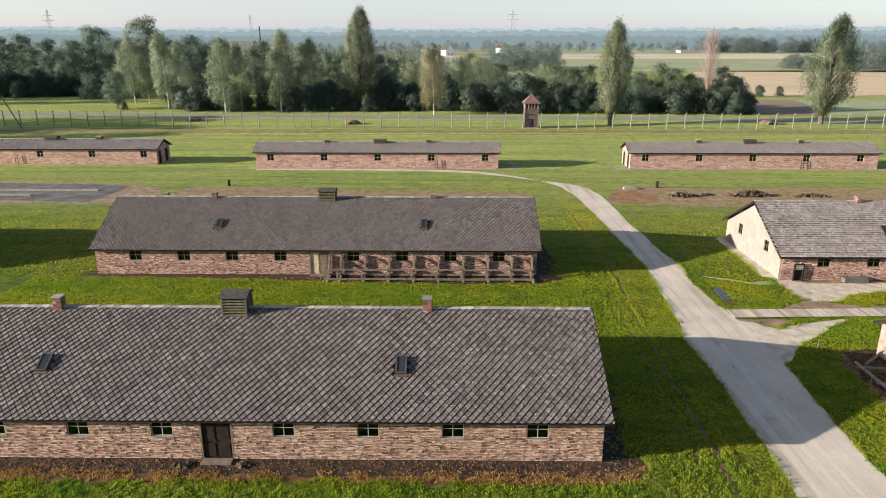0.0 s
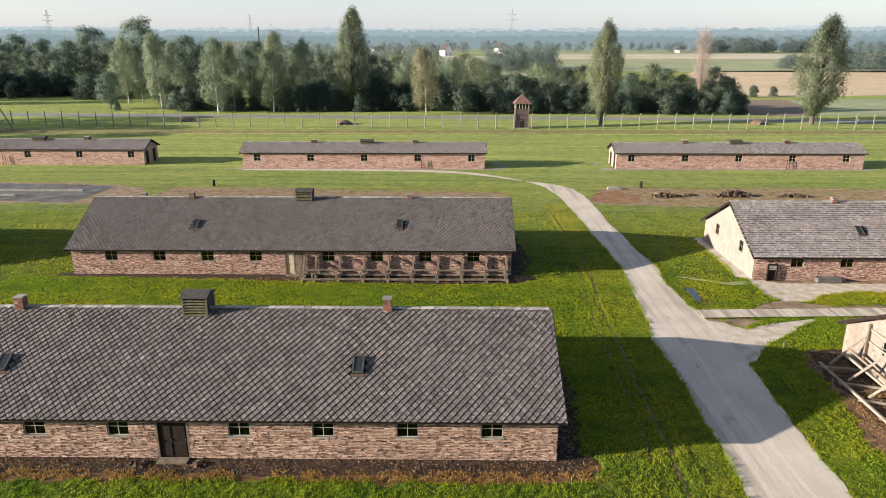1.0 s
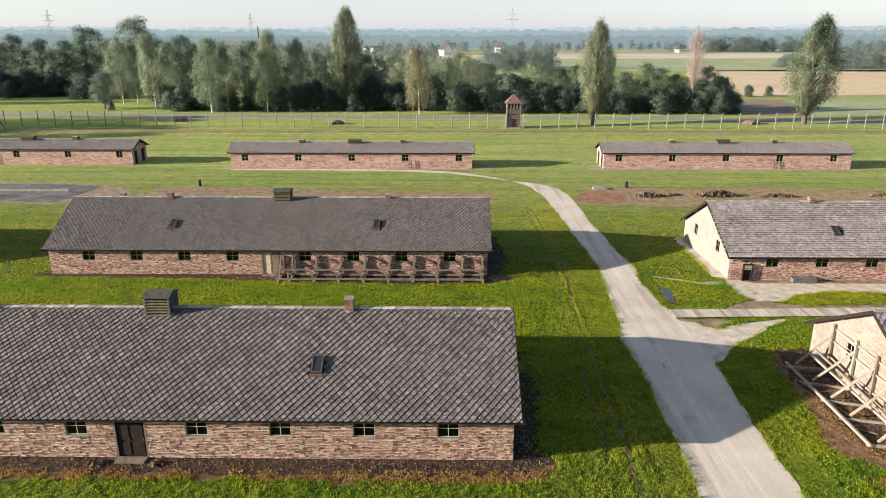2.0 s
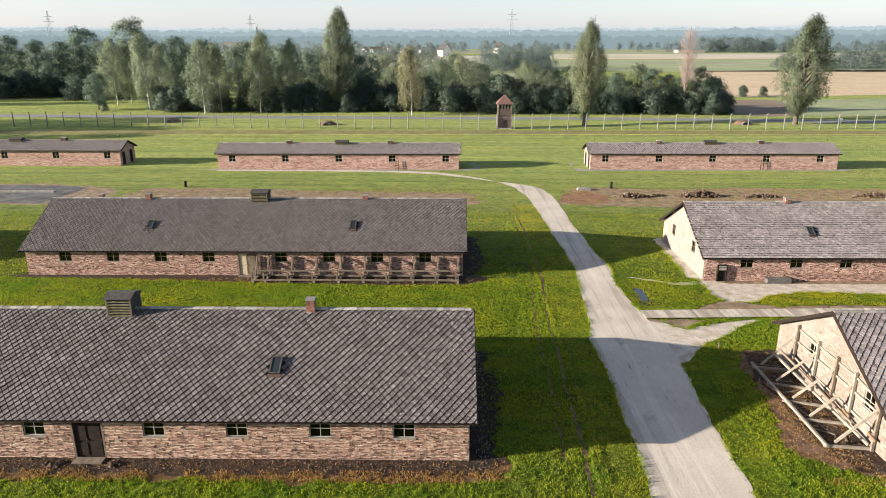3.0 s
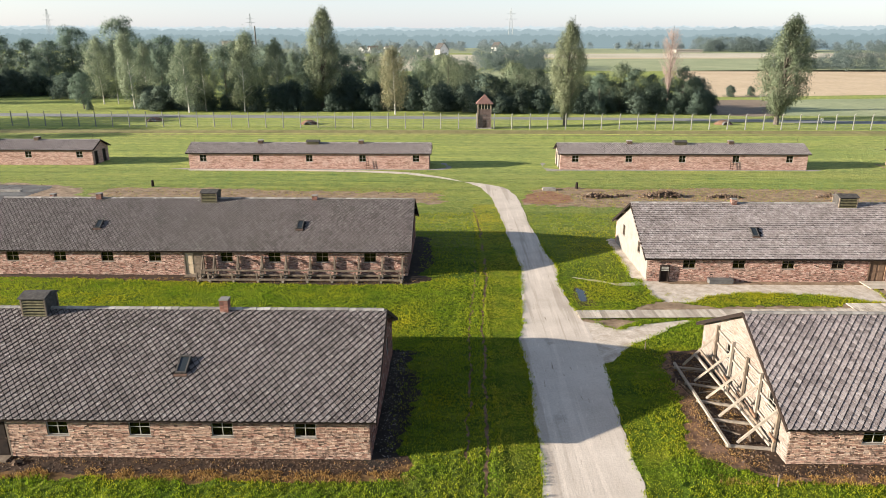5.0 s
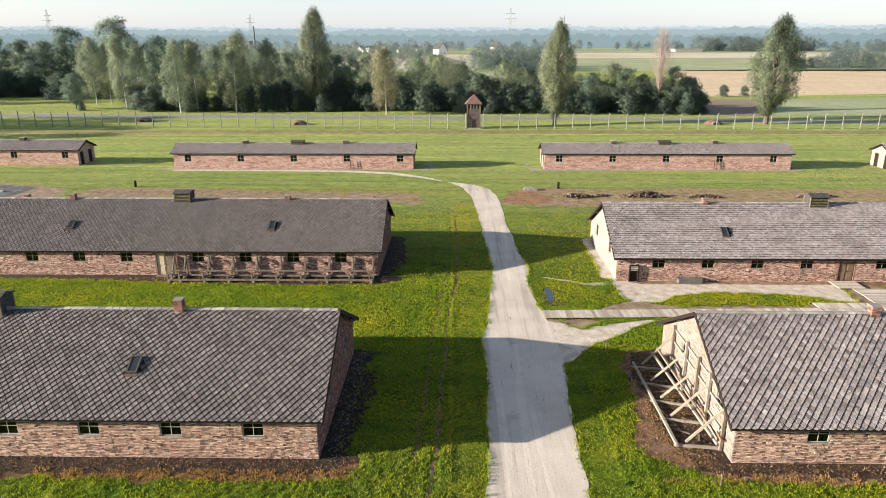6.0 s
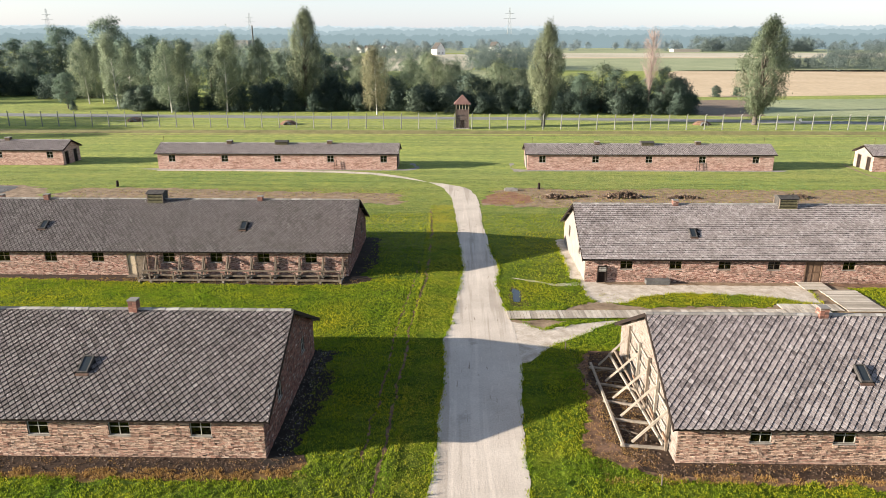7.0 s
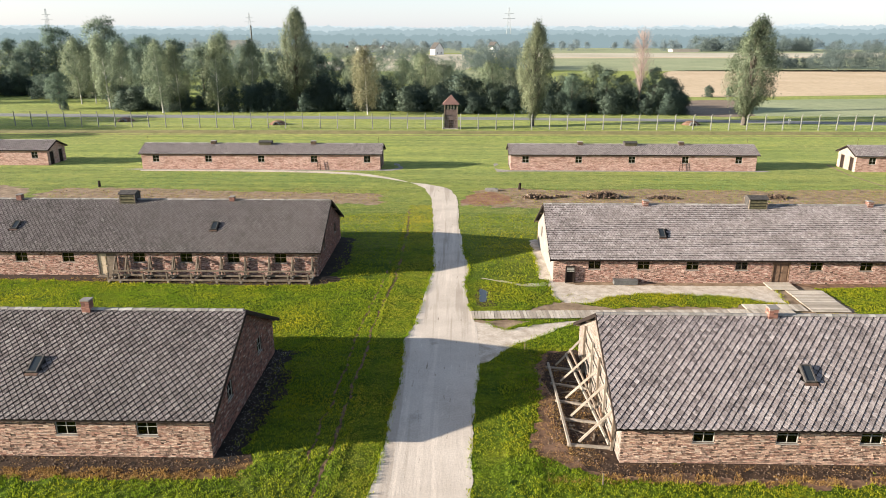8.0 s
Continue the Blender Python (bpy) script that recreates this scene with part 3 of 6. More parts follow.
patch("pavement", [(24.6, 99.4), (27.5, 99.6), (45, 99.8), (63.8, 99.8), (65.2, 100.4), (64, 101), (26, 101), (25.2, 106.2), (24.4, 106)], concrete_mat, 0.012, "narrow pale concrete margin of a low building", "pavement", 0.12, 0.4, 19)
patch("pavement", [(-30, 99.9), (-30, 101), (8, 101), (8.6, 106), (9.6, 105.4), (8.6, 99.9)], concrete_mat, 0.010, "narrow pale concrete margin of a low building", "pavement", 0.12, 0.4, 20)
patch("dry_grass", [(-130, 137.0), (-60, 137.4), (0, 137.0), (60, 136.6), (140, 136.8), (140, 142.6), (60, 142.8), (0, 143.6), (-60, 144.2), (-130, 144.0)], bank_mat, 0.008, "dry brownish grass bank inside a fence", "dry grass", 0.5, 0.6, 21, bare=False, rise=ground_height)
for i, (dx, w, y0, y1) in enumerate(((0.0, 0.15, 0, 11), (-0.85, 0.10, 3, 9))):
    line = [(11.4, -5), (11.9, 12), (12.24, 24.7), (12.36, 27.0), (12.66, 37.4), (12.74, 42.0), (12.97, 46.5), (13.4, 51.8), (13.5, 58), (13.45, 66.2), (13.05, 75.8)][y0:y1]
    patch("wheel_rut", [(x + dx, y) for x, y in line] + [(x + dx + w, y) for x, y in line[::-1]], dirt_brown, 0.004 + 0.001 * i, "worn dark wheel rut in the grass", "rut", 0.13, 0.22, 23 + i, bare=i < 2)


def water_material():
    m, nt, b = material("still_water", 0.03, 0.5)
    b.inputs["Base Color"].default_value = (0.035, 0.045, 0.05, 1)
    return m


patch("puddle", [(20.38, 47.2), (20.85, 47.25), (21.0, 48.4), (21.05, 49.5), (20.5, 50.1), (20.4, 48.8)], water_material(), 0.014, "small puddle reflecting the sky", "puddle", 0.08, 0.2, 34, kind="")
patch("earth", [(20.2, 46.3), (21.6, 46.4), (21.3, 48.3), (21.25, 49.7), (20.5, 50.5), (20.1, 48.8)], dirt_dark, 0.009, "muddy rim of a puddle", "bare ground", 0.15, 0.2, 35, bare=False)
patch("far_road", [(-260, 186), (-106, 178), (-27, 173.5), (60, 169.6), (112, 163.5), (260, 150), (260, 144), (112, 157.5), (58, 164.0), (-25, 167.6), (-97, 171), (-260, 180)], asphalt_mat, 0.02, "grey asphalt lane behind a fence", "road", 0.1, 2.0, 36)

patch("sand_path", [(76.6, 106), (75.6, 98), (75.9, 92), (76.3, 88.5), (76.75, 88.6), (76.3, 92), (76.0, 98), (77.0, 106)], dirt_mat, 0.006, "narrow trodden track across the meadow", "path", 0.12, 0.3, 37, bare=True)

# fields beyond
for name, pts, mat, z, label in (
        ("field", [(78, 176), (84, 216), (108, 220), (94, 175)], grove_shade_mat, 0.02, "ploughed field darkened for a grove's shadow"),
        ("field", [(92, 233), (110, 300), (150, 420), (330, 420), (330, 262), (170, 243)], stubble_mat, 0.02, "golden stubble field"),
        ("field", [(95, 175.5), (110, 220), (330, 246), (330, 170)], meadow_mat, 0.012, "bright green meadow"),
        ("field", [(60, 425), (110, 660), (560, 690), (420, 425)], meadow_mat, 0.02, "pale green field"),
        ("field", [(60, 690), (90, 860), (700, 900), (560, 700)], palefield_mat, 0.02, "pale ripe field"),
        ("field", [(-75, 430), (-85, 700), (-10, 820), (40, 790), (25, 430)], palefield_mat, 0.02, "pale ripe field"),
        ("field", [(10, 250), (0, 410), (60, 420), (60, 250)], meadow_mat, 0.012, "green meadow among trees"),
        ("field", [(110, 660), (130, 690), (560, 705), (560, 690)], stubble_mat, 0.03, "narrow golden strip of field"),
        ("field", [(-400, 900), (-300, 1300), (900, 1300), (900, 920)], meadow_mat, 0.02, "far green fields")):
    patch(name, pts, mat, z, label, "field", 0.8, 6.0, 40 + len(BARE), bare=False)


# ---- brick barracks ----
def inside(poly, pts):
    """Which of the points lie in the outline."""
    x, y = pts[:, 0], pts[:, 1]
    hit = np.zeros(len(pts), dtype=bool)
    px, py = poly[:, 0], poly[:, 1]
    j = len(poly) - 1
    for i in range(len(poly)):
        cross = (py[i] > y) != (py[j] > y)
        hit ^= cross & (x < (px[j] - px[i]) * (y - py[i]) / (py[j] - py[i] + 1e-12) + px[i])
        j = i
    return hit


BRICK_L, BRICK_H, JOINT, BED = 0.25, 0.063, 0.006, 0.017
BRICK_FACES = [(0, 1, 2), (0, 2, 3), (0, 4, 5), (0, 5, 1), (1, 5, 6), (1, 6, 2), (2, 6, 7), (2, 7, 3), (3, 7, 4), (3, 4, 0)]


def brick_list(length, top, openings, r):
    """Courses of bricks on a wall, as (from, to, z0, z1, depth), cut at the openings."""
    out, z, row = [], 0.03, 0
    while True:
        u = -(BRICK_L / 2) * (row % 2) + r.uniform(-0.02, 0.02)
        z1 = z + BRICK_H
        lo, hi = top(z1)
        if hi - lo < 0.3:
            break
        while u < hi:
            long = BRICK_L if r.random() < 0.6 else r.uniform(0.11, 0.22)
            spans = [(max(u, lo), min(u + long, hi))]
            for a, b, c, d in openings:
                if c < z1 and d > z:
                    spans = [s for p, q in spans for s in ((p, min(q, a)), (max(p, b), q)) if s[1] - s[0] > 0.04]
            for p, q in spans:
                if q - p > 0.04 and r.random() > 0.012:
                    out.append((p, q, z + r.uniform(-0.006, 0.008), z1 + (r.uniform(-0.014, 0.006) if r.random() < 0.75 else r.uniform(-0.040, -0.01)), r.uniform(0.004, 0.034)))
            u += long + JOINT
        z += BRICK_H + BED
        row += 1
    return out


def brick_mesh(name, bricks, mat, to_place):
    """Many bricks joined into one mesh; to_place turns (along, out, up) into a place."""
    verts, tris = np.zeros((len(bricks) * 8, 3)), np.zeros((len(bricks) * 10, 3), dtype=int)
    f = np.array(BRICK_FACES)
    for i, (a, b, z0, z1, d) in enumerate(bricks):
        e = 0.004
        verts[i * 8:i * 8 + 8] = [to_place(*p) for p in ((a + e, d, z0 + e), (b - e, d, z0 + e), (b - e, d, z1 - e), (a + e, d, z1 - e), (a, -0.01, z0), (b, -0.01, z0), (b, -0.01, z1), (a, -0.01, z1))]
        tris[i * 10:i * 10 + 10] = f + i * 8
    return array_mesh(name, verts, tris, mat)


def wall_shape(length, height, openings, thick, to_place):
    """A wall with its openings cut through; height may depend on the place along it."""
    s = Shape()
    cuts = sorted({0.0, length, *(v for a, b, c, d in openings for v in (a, b)), *([length / 2] if callable(height) else [])})
    top = height if callable(height) else (lambda u: height)
    for a, b in zip(cuts, cuts[1:]):
        spans, z = [], 0.0
        for p, q, c, d in sorted(openings, key=lambda o: o[2]):
            if p < (a + b) / 2 < q:
                spans.append((z, z, c, c))
                z = d
        spans.append((z, z, top(a + 1e-6 if a == 0 else a), top(b)))
        for za, zb, zc, zd in spans:
            if zc - za < 0.02:
                continue
            pts = [to_place(*p) for p in ((a, 0, za), (b, 0, zb), (b, -thick, zb), (a, -thick, za), (a, 0, zc), (b, 0, zd), (b, -thick, zd), (a, -thick, zc))]
            s.add(pts, [(0, 3, 2, 1), (4, 5, 6, 7), (0, 1, 5, 4), (1, 2, 6, 5), (2, 3, 7, 6), (3, 0, 4, 7)])
    return s


def window_meshes(w, h):
    fr = Shape()
    t, d = 0.038, 0.07
    fr.box(0, w, -d / 2, d / 2, 0, t).box(0, w, -d / 2, d / 2, h - t, h).box(0, t, -d / 2, d / 2, t, h - t).box(w - t, w, -d / 2, d / 2, t, h - t)
    fr.box(w / 2 - 0.018, w / 2 + 0.018, -0.02, 0.02, t, h - t)
    fr.box(t, w / 2 - 0.018, -0.017, 0.017, h / 2 - 0.016, h / 2 + 0.016).box(w / 2 + 0.018, w - t, -0.017, 0.017, h / 2 - 0.016, h / 2 + 0.016)
    pane = Shape().box(0, w / 2 - 0.018 - t, -0.003, 0.003, 0, h / 2 - 0.016 - t)
    sill = Shape().box(-0.05, w + 0.05, -0.11, 0.03, -0.05, -0.002)
    return fr.mesh("frame", paint_grey), pane.mesh("pane", glass_mat), sill.mesh("sill", concrete_mat)


WINDOWS = {}


def add_window(parent, w, h, at, turn=0.0, dark=False):
    """A four-light window; at is its lower corner on the wall's face."""
    key = (w, h, dark)
    if key not in WINDOWS:
        WINDOWS[key] = window_meshes(w, h)
        if dark:
            WINDOWS[key][0].materials[0] = timber_old
    fr, pane, sill = WINDOWS[key]
    win = part("window", fr, None, parent)
    win.matrix_local = pose(*at, 0, 0, turn) @ pose(0, 0.07, 0)
    t = 0.038
    for i in (0, 1):
        for j in (0, 1):
            p = part("pane", pane, None, win)
            p.location = (t if i == 0 else w / 2 + 0.018, 0, t if j == 0 else h / 2 + 0.016)
            p.visible_shadow = False
    part("sill", sill, None, win)
    return win


def add_door(parent, w, h, at, mats, turn=0.0):
    """A panelled door of one or two leaves in a timber frame."""
    fr = Shape().box(-0.09, 0, -0.02, 0.16, 0, h + 0.09).box(w, w + 0.09, -0.02, 0.16, 0, h + 0.09).box(0, w, -0.02, 0.16, h, h + 0.09)
    door = part("door", fr, mats[0], parent)
    door.matrix_local = pose(*at, 0, 0, turn)
    n = len(mats) - 1
    for i in range(n):
        a, b = w * i / n + 0.008, w * (i + 1) / n - 0.008
        lf = Shape().box(a, b, 0.05, 0.09, 0.02, h - 0.01)
        for z0, z1 in ((0.12, 0.42 * h), (0.48 * h, 0.93 * h)):
            e = 0.09
            lf.box(a + e, b - e, 0.03, 0.05, z0, z1)
        leaf = part("leaf", lf, mats[1 + i], door)
        part("handle", Shape().box(b - 0.10, b - 0.06, 0.0, 0.045, h * 0.48, h * 0.53), metal_mat, door)
    return door


def tile_arrays(width, run, kind, r, hole=()):
    """Roof tiles over a slope, as a list of (corners, faces) in (along, up the slope, out)."""
    out = []
    if kind.endswith("slate"):
        dx, dv = 0.345, 0.43
        a, b = dx / 2 * 0.875, dv / 2 * 0.875
        j = 0
        while j * dv / 2 < run + dv / 2:
            v = j * dv / 2
            u = (j % 2) * dx / 2
            while u < width + dx / 2:
                if not any(p < u < q and s < v < t for p, q, s, t in hole):
                    k = r.uniform(-0.005, 0.006)
                    du, sv = r.uniform(-0.006, 0.006), r.uniform(-0.008, 0.004)
                    c = [(u, v + b, 0.012), (u - a, v, 0.024 + k * 0.5), (u, v - b + sv, 0.053 + k), (u + a, v, 0.045 + k * 0.5)]
                    c = [(min(max(p + du, 0), width), min(max(q, -0.06), run), h) for p, q, h in c]
                    low = [(p, q, h - 0.032) for p, q, h in c[1:]]
                    out.append((c + low, [(0, 1, 2), (0, 2, 3), (1, 4, 5), (1, 5, 2), (2, 5, 6), (2, 6, 3)]))
                u += dx
            j += 1
    else:
        dv, w = 0.262, 0.25
        for j in range(int(run / dv) + 1):
            u = -(w / 2) * (j % 2)
            while u < width:
                if not any(p < u < q and s < j * dv < t for p, q, s, t in hole):
                    v, k, sk = j * dv + r.uniform(-0.018, 0.012), r.uniform(-0.005, 0.008), r.uniform(-0.008, 0.008)
                    c = [(u + 0.008, v + dv * 0.98, 0.012), (u + 0.008, v + sk, 0.062 + k), (u + w / 2, v - 0.02, 0.066 + k), (u + w - 0.008, v - sk, 0.062 - k), (u + w - 0.008, v + dv * 0.98, 0.012)]
                    c = [(min(max(p, 0), width), min(max(q, -0.06), run), h) for p, q, h in c]
                    low = [(p, q, h - 0.014) for p, q, h in c]
                    out.append((c + low, [(0, 1, 2), (0, 2, 3), (0, 3, 4), (0, 5, 6), (0, 6, 1), (1, 6, 7), (1, 7, 2), (2, 7, 8), (2, 8, 3), (3, 8, 9), (3, 9, 4)]))
                u += w
    return out


def joined(name, items, to_place, mat):
    verts, tris, o = [], [], 0
    for c, f in items:
        verts.extend(to_place(*p) for p in c)
        tris.extend((i + o, j + o, k + o) for i, j, k in f)
        o += len(c)
    return array_mesh(name, verts, tris, mat)


def barrack(x0, x1, y0, label, width=11.4, eave=2.05, ridge=5.15, over=0.33, tile="slate", windows=(), win=(1.0, 0.86, 1.14), doors=(), gable_left=(), gable_right=(),
            gable_left_mat=None, detail=2, chimneys=(), vents=(), skylights=(), piece_tiles=None, piece_bricks=None, piece_gable=None, group="brick barracks", dark_windows=False, brick=None):
    """A long brick building with a pitched roof. Its own x runs along the front, y through it. detail 2: bricks and tiles built; 1: tiles alone."""
    r = random.Random(int(x0 * 10 + y0 * 7))
    length = x1 - x0
    root = thing("barrack", label, "barrack", group, at=(x0, y0, 0))
    root["long"] = length
    slope = (ridge - eave) / (width / 2 + over)
    run = math.hypot(ridge - eave, width / 2 + over)
    cs, sn = (width / 2 + over) / run, (ridge - eave) / run
    wall_top = eave + over * slope - 0.12
    # front and back walls
    fo = [(c - x0 - win[0] / 2, c - x0 + win[0] / 2, win[2], min(win[2] + win[1], wall_top - 0.03)) for c in windows]
    fo += [(c - x0 - w / 2, c - x0 + w / 2, 0.0, h) for c, w, h, mats in doors]
    front = lambda a, o, z: (a, -o, z)
    core = mortar_mat if detail == 2 else far_brick
    wf = part("wall_front", wall_shape(length, wall_top, fo, 0.36, front), core, root)
    if detail == 2:
        bl = brick_list(length, lambda z: (0, length) if z < wall_top else (0, 0), fo, r)
        if piece_bricks:
            p0, p1 = piece_bricks
            full = [b for b in bl if b[1] - b[0] > BRICK_L - 0.002 and p0 < b[0] + x0 < p1][:300]
            keep = set(id(b) for b in full)
            bl = [b for b in bl if id(b) not in keep]
            WALL_PIECES.append((wf, full, "front"))
        part("brickwork", brick_mesh("brickwork", bl, brick or brick_mat, front), None, wf)["kind"] = "stuff"
    wb = part("wall_back", wall_shape(length, wall_top, [], 0.36, lambda a, o, z: (length - a, width + o, z)), far_brick, root)
    # Near-black floor, so that the rooms look unlit through the windows.
    part("floor", Shape().box(0.37, length - 0.37, 0.37, width - 0.37, 0.0, 0.06), soot_mat, root)
    # gables
    for side, ops, gm in (("left", gable_left, gable_left_mat), ("right", gable_right, None)):
        def gp(a, o, z, s=side):
            return (-o, width - a, z) if s == "left" else (length + o, a, z)
        hgt = lambda u: wall_top + min(u, width - u) * slope
        os_ = [((width - b if side == "left" else a), (width - a if side == "left" else b), c, d) for a, b, c, d, k in ops]
        bricked = detail == 2 and gm is not lime_mat
        inset = 0.361
        g = part("wall_gable", wall_shape(width - 2 * inset, lambda u: hgt(u + inset), [(a - inset, b - inset, c, d) for a, b, c, d in os_], 0.36, lambda a, o, z, f=gp: f(a + inset, o, z)), gm or core, root,
                 "cream limewashed gable wall" if gm else "")
        if bricked:
            def lim(z, wt=wall_top):
                if z < wt:
                    return (0.0, width)
                e = (z - wt) / slope + 0.02
                return (e, width - e)
            bl = brick_list(width, lim, os_, r)
            # Unlimed gables take a darker brick that carries some of their shade.
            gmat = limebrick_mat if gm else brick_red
            if piece_gable == side:
                full = [b for b in bl if b[1] - b[0] > BRICK_L - 0.002 and b[0] > width - 4.2][:300]
                keep = set(id(b) for b in full)
                bl = [b for b in bl if id(b) not in keep]
                WALL_PIECES.append((g, full, side + ("" if not gm else "_lime")))
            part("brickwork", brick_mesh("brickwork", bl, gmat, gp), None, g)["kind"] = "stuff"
        for (a, b, c, d), k in zip(os_, (o[4] for o in ops)):
            turn = -90 if side == "left" else 90
            at = gp(a, 0, c)
            if k == "window":
                add_window(root, b - a, d - c, at, turn, dark_windows)
            else:
                add_door(root, b - a, d - c, at, [timber_old, timber_dark], turn)
    for a, b, c, d in fo[:len(windows)]:
        add_window(root, b - a, d - c, (a, 0, c), 0, dark_windows)
    for (a, b, c, d), dd in zip(fo[len(windows):], doors):
        add_door(root, b - a - 0.16, d - 0.09, (a + 0.08, 0, 0.02), dd[3])
        part("doorstep", Shape().box(a + 0.05, b - 0.05, -0.50, -0.03, 0, 0.08), timber_old, root)
    # roof: boarding, tiles, ridge caps, verge boards
    over_x = 0.34
    wide = length + 2 * over_x

    def on_front(u, v, h):
        return (u - over_x, -over + v * cs - h * sn, eave + v * sn + h * cs)

    def on_back(u, v, h):
        return (length + over_x - u, width + over - v * cs + h * sn, eave + v * sn + h * cs)
    box_faces = [(0, 3, 2, 1), (4, 5, 6, 7), (0, 1, 5, 4), (1, 2, 6, 5), (2, 3, 7, 6), (3, 0, 4, 7)]
    for fn, nm in ((on_front, "roof_front"), (on_back, "roof_back")):
        deck = Shape().add([fn(0, 0, -0.07), fn(wide, 0, -0.07), fn(wide, run, -0.07), fn(0, run, -0.07), fn(0, 0, 0), fn(wide, 0, 0), fn(wide, run, 0), fn(0, run, 0)], box_faces)
        dk = part(nm, deck, underlay_mat, root)
        hole = [(s - x0 + over_x - 0.36, s - x0 + over_x + 0.36, vv - 0.12, vv + 0.86) for s, vv in skylights] if fn is on_front else []
        items = tile_arrays(wide, run, tile, r, hole)
        mat = {"slate": slate_mat, "pale_slate": slate_pale}.get(tile, shingle_mat)
        if fn is on_front and piece_tiles:
            p0, p1 = piece_tiles
            near = [it for it in items if p0 < it[0][0][0] + x0 - over_x < p1 and it[0][0][1] < run - 0.25 and it[0][0][1] > 0.6][:300]
            keep = set(id(i) for i in near)
            items = [i for i in items if id(i) not in keep]
            ROOF_PIECES.append((dk, near, on_front, mat))
        part("tiles", joined("tiles", items, fn, mat), None, dk)["kind"] = "stuff"
    cap = Shape().add([(0, -0.13, -0.035), (0, -0.06, 0.045), (0, 0.06, 0.045), (0, 0.13, -0.035), (0.36, -0.14, -0.03), (0.36, -0.065, 0.055), (0.36, 0.065, 0.055), (0.36, 0.14, -0.03)],
                      [(0, 4, 5, 1), (1, 5, 6, 2), (2, 6, 7, 3), (0, 1, 2, 3), (7, 6, 5, 4)])
    cm = cap.mesh("ridge_cap", ridge_mat)
    n = int(wide / 0.375)
    for i in range(n):
        u = -over_x + i * 0.375
        c = part("ridge_cap", cm, None, root)
        c.location = (u, width / 2, ridge + 0.03 + r.uniform(-0.006, 0.01))
    for u in (-over_x - 0.03, length + over_x):
        vb = Shape()
        for fn in (on_front, on_back):
            p, q = fn(0, -0.03, 0), fn(0, run, 0)
            vb.beam((u + 0.015, p[1], p[2] - 0.08), (u + 0.015, q[1], q[2] - 0.08), 0.035, 0.20)
        part("verge_board", vb, timber_dark, root)
    for k in (0.3, width / 2 - 2.6, width / 2, width / 2 + 2.6, width - 0.3):
        z = wall_top + min(k, width - k) * slope - 0.02
        part("purlin", Shape().beam((-over_x + 0.04, k, z), (0.02, k, z), 0.14, 0.16), timber_old, root)
        part("purlin", Shape().beam((length - 0.02, k, z), (length + over_x - 0.04, k, z), 0.14, 0.16), timber_old, root)
    part("eaves_board", Shape().beam((-over_x, -over + 0.03, eave - 0.085), (length + over_x, -over + 0.03, eave - 0.085), 0.03, 0.10), timber_dark, root)
    for c, yo, w, h in chimneys:
        add_chimney(root, c - x0, width / 2 + yo, ridge - abs(yo) * slope - 0.25, w, h + 0.25, r)
    for c, w, h in vents:
        add_vent(root, c - x0, width / 2, ridge, w, h)
    for s, vv in skylights:
        add_skylight(root, s - x0 + over_x, vv, on_front, cs, sn)
    return root


WALL_PIECES, ROOF_PIECES = [], []
limebrick_mat = pieces_material("limewashed_brick", [(0.0, (0.20, 0.172, 0.148)), (0.2, (0.255, 0.226, 0.198)), (0.75, (0.29, 0.262, 0.234)), (0.95, (0.19, 0.142, 0.115)), (1.0, (0.33, 0.302, 0.27))], (0.20, 0.15, 0.11), 0.9, 0.5, grain=20.0)


def add_chimney(root, x, y, z, w, h, r):
    """A square brick stack with a worn head and its own courses."""
    s = Shape().box(x - w / 2 + 0.012, x + w / 2 - 0.012, y - w / 2 + 0.012, y + w / 2 - 0.012, z, z + h - 0.05)
    ch = part("chimney", s, mortar_mat, root)
    b = Shape()
    for k in range(int(h / 0.076)):
        zz, o = z + k * 0.076, (k % 2) * w / 2
        for a0, a1 in ((0, w / 2 - 0.006), (w / 2 + 0.006, w)):
            e = r.uniform(0, 0.008)
            b.box(x - w / 2 + a0, x - w / 2 + a1, y - w / 2 - e, y - w / 2 + 0.10, zz, zz + 0.064)
            b.box(x - w / 2 + a0, x - w / 2 + a1, y + w / 2 - 0.10, y + w / 2 + e, zz, zz + 0.064)
        b.box(x - w / 2 - r.uniform(0, 0.006), x - w / 2 + 0.1, y - w / 2 + 0.105, y + w / 2 - 0.105, zz, zz + 0.064)
        b.box(x + w / 2 - 0.1, x + w / 2 + r.uniform(0, 0.006), y - w / 2 + 0.105, y + w / 2 - 0.105, zz, zz + 0.064)
    part("brickwork", b, brick_red if w < 0.7 else stone_mat, ch)["kind"] = "stuff"
    part("cap", Shape().box(x - w / 2 - 0.03, x + w / 2 + 0.03, y - w / 2 - 0.03, y + w / 2 + 0.03, z + h - 0.04, z + h + 0.02), ridge_mat, ch, "crumbling pale chimney head")


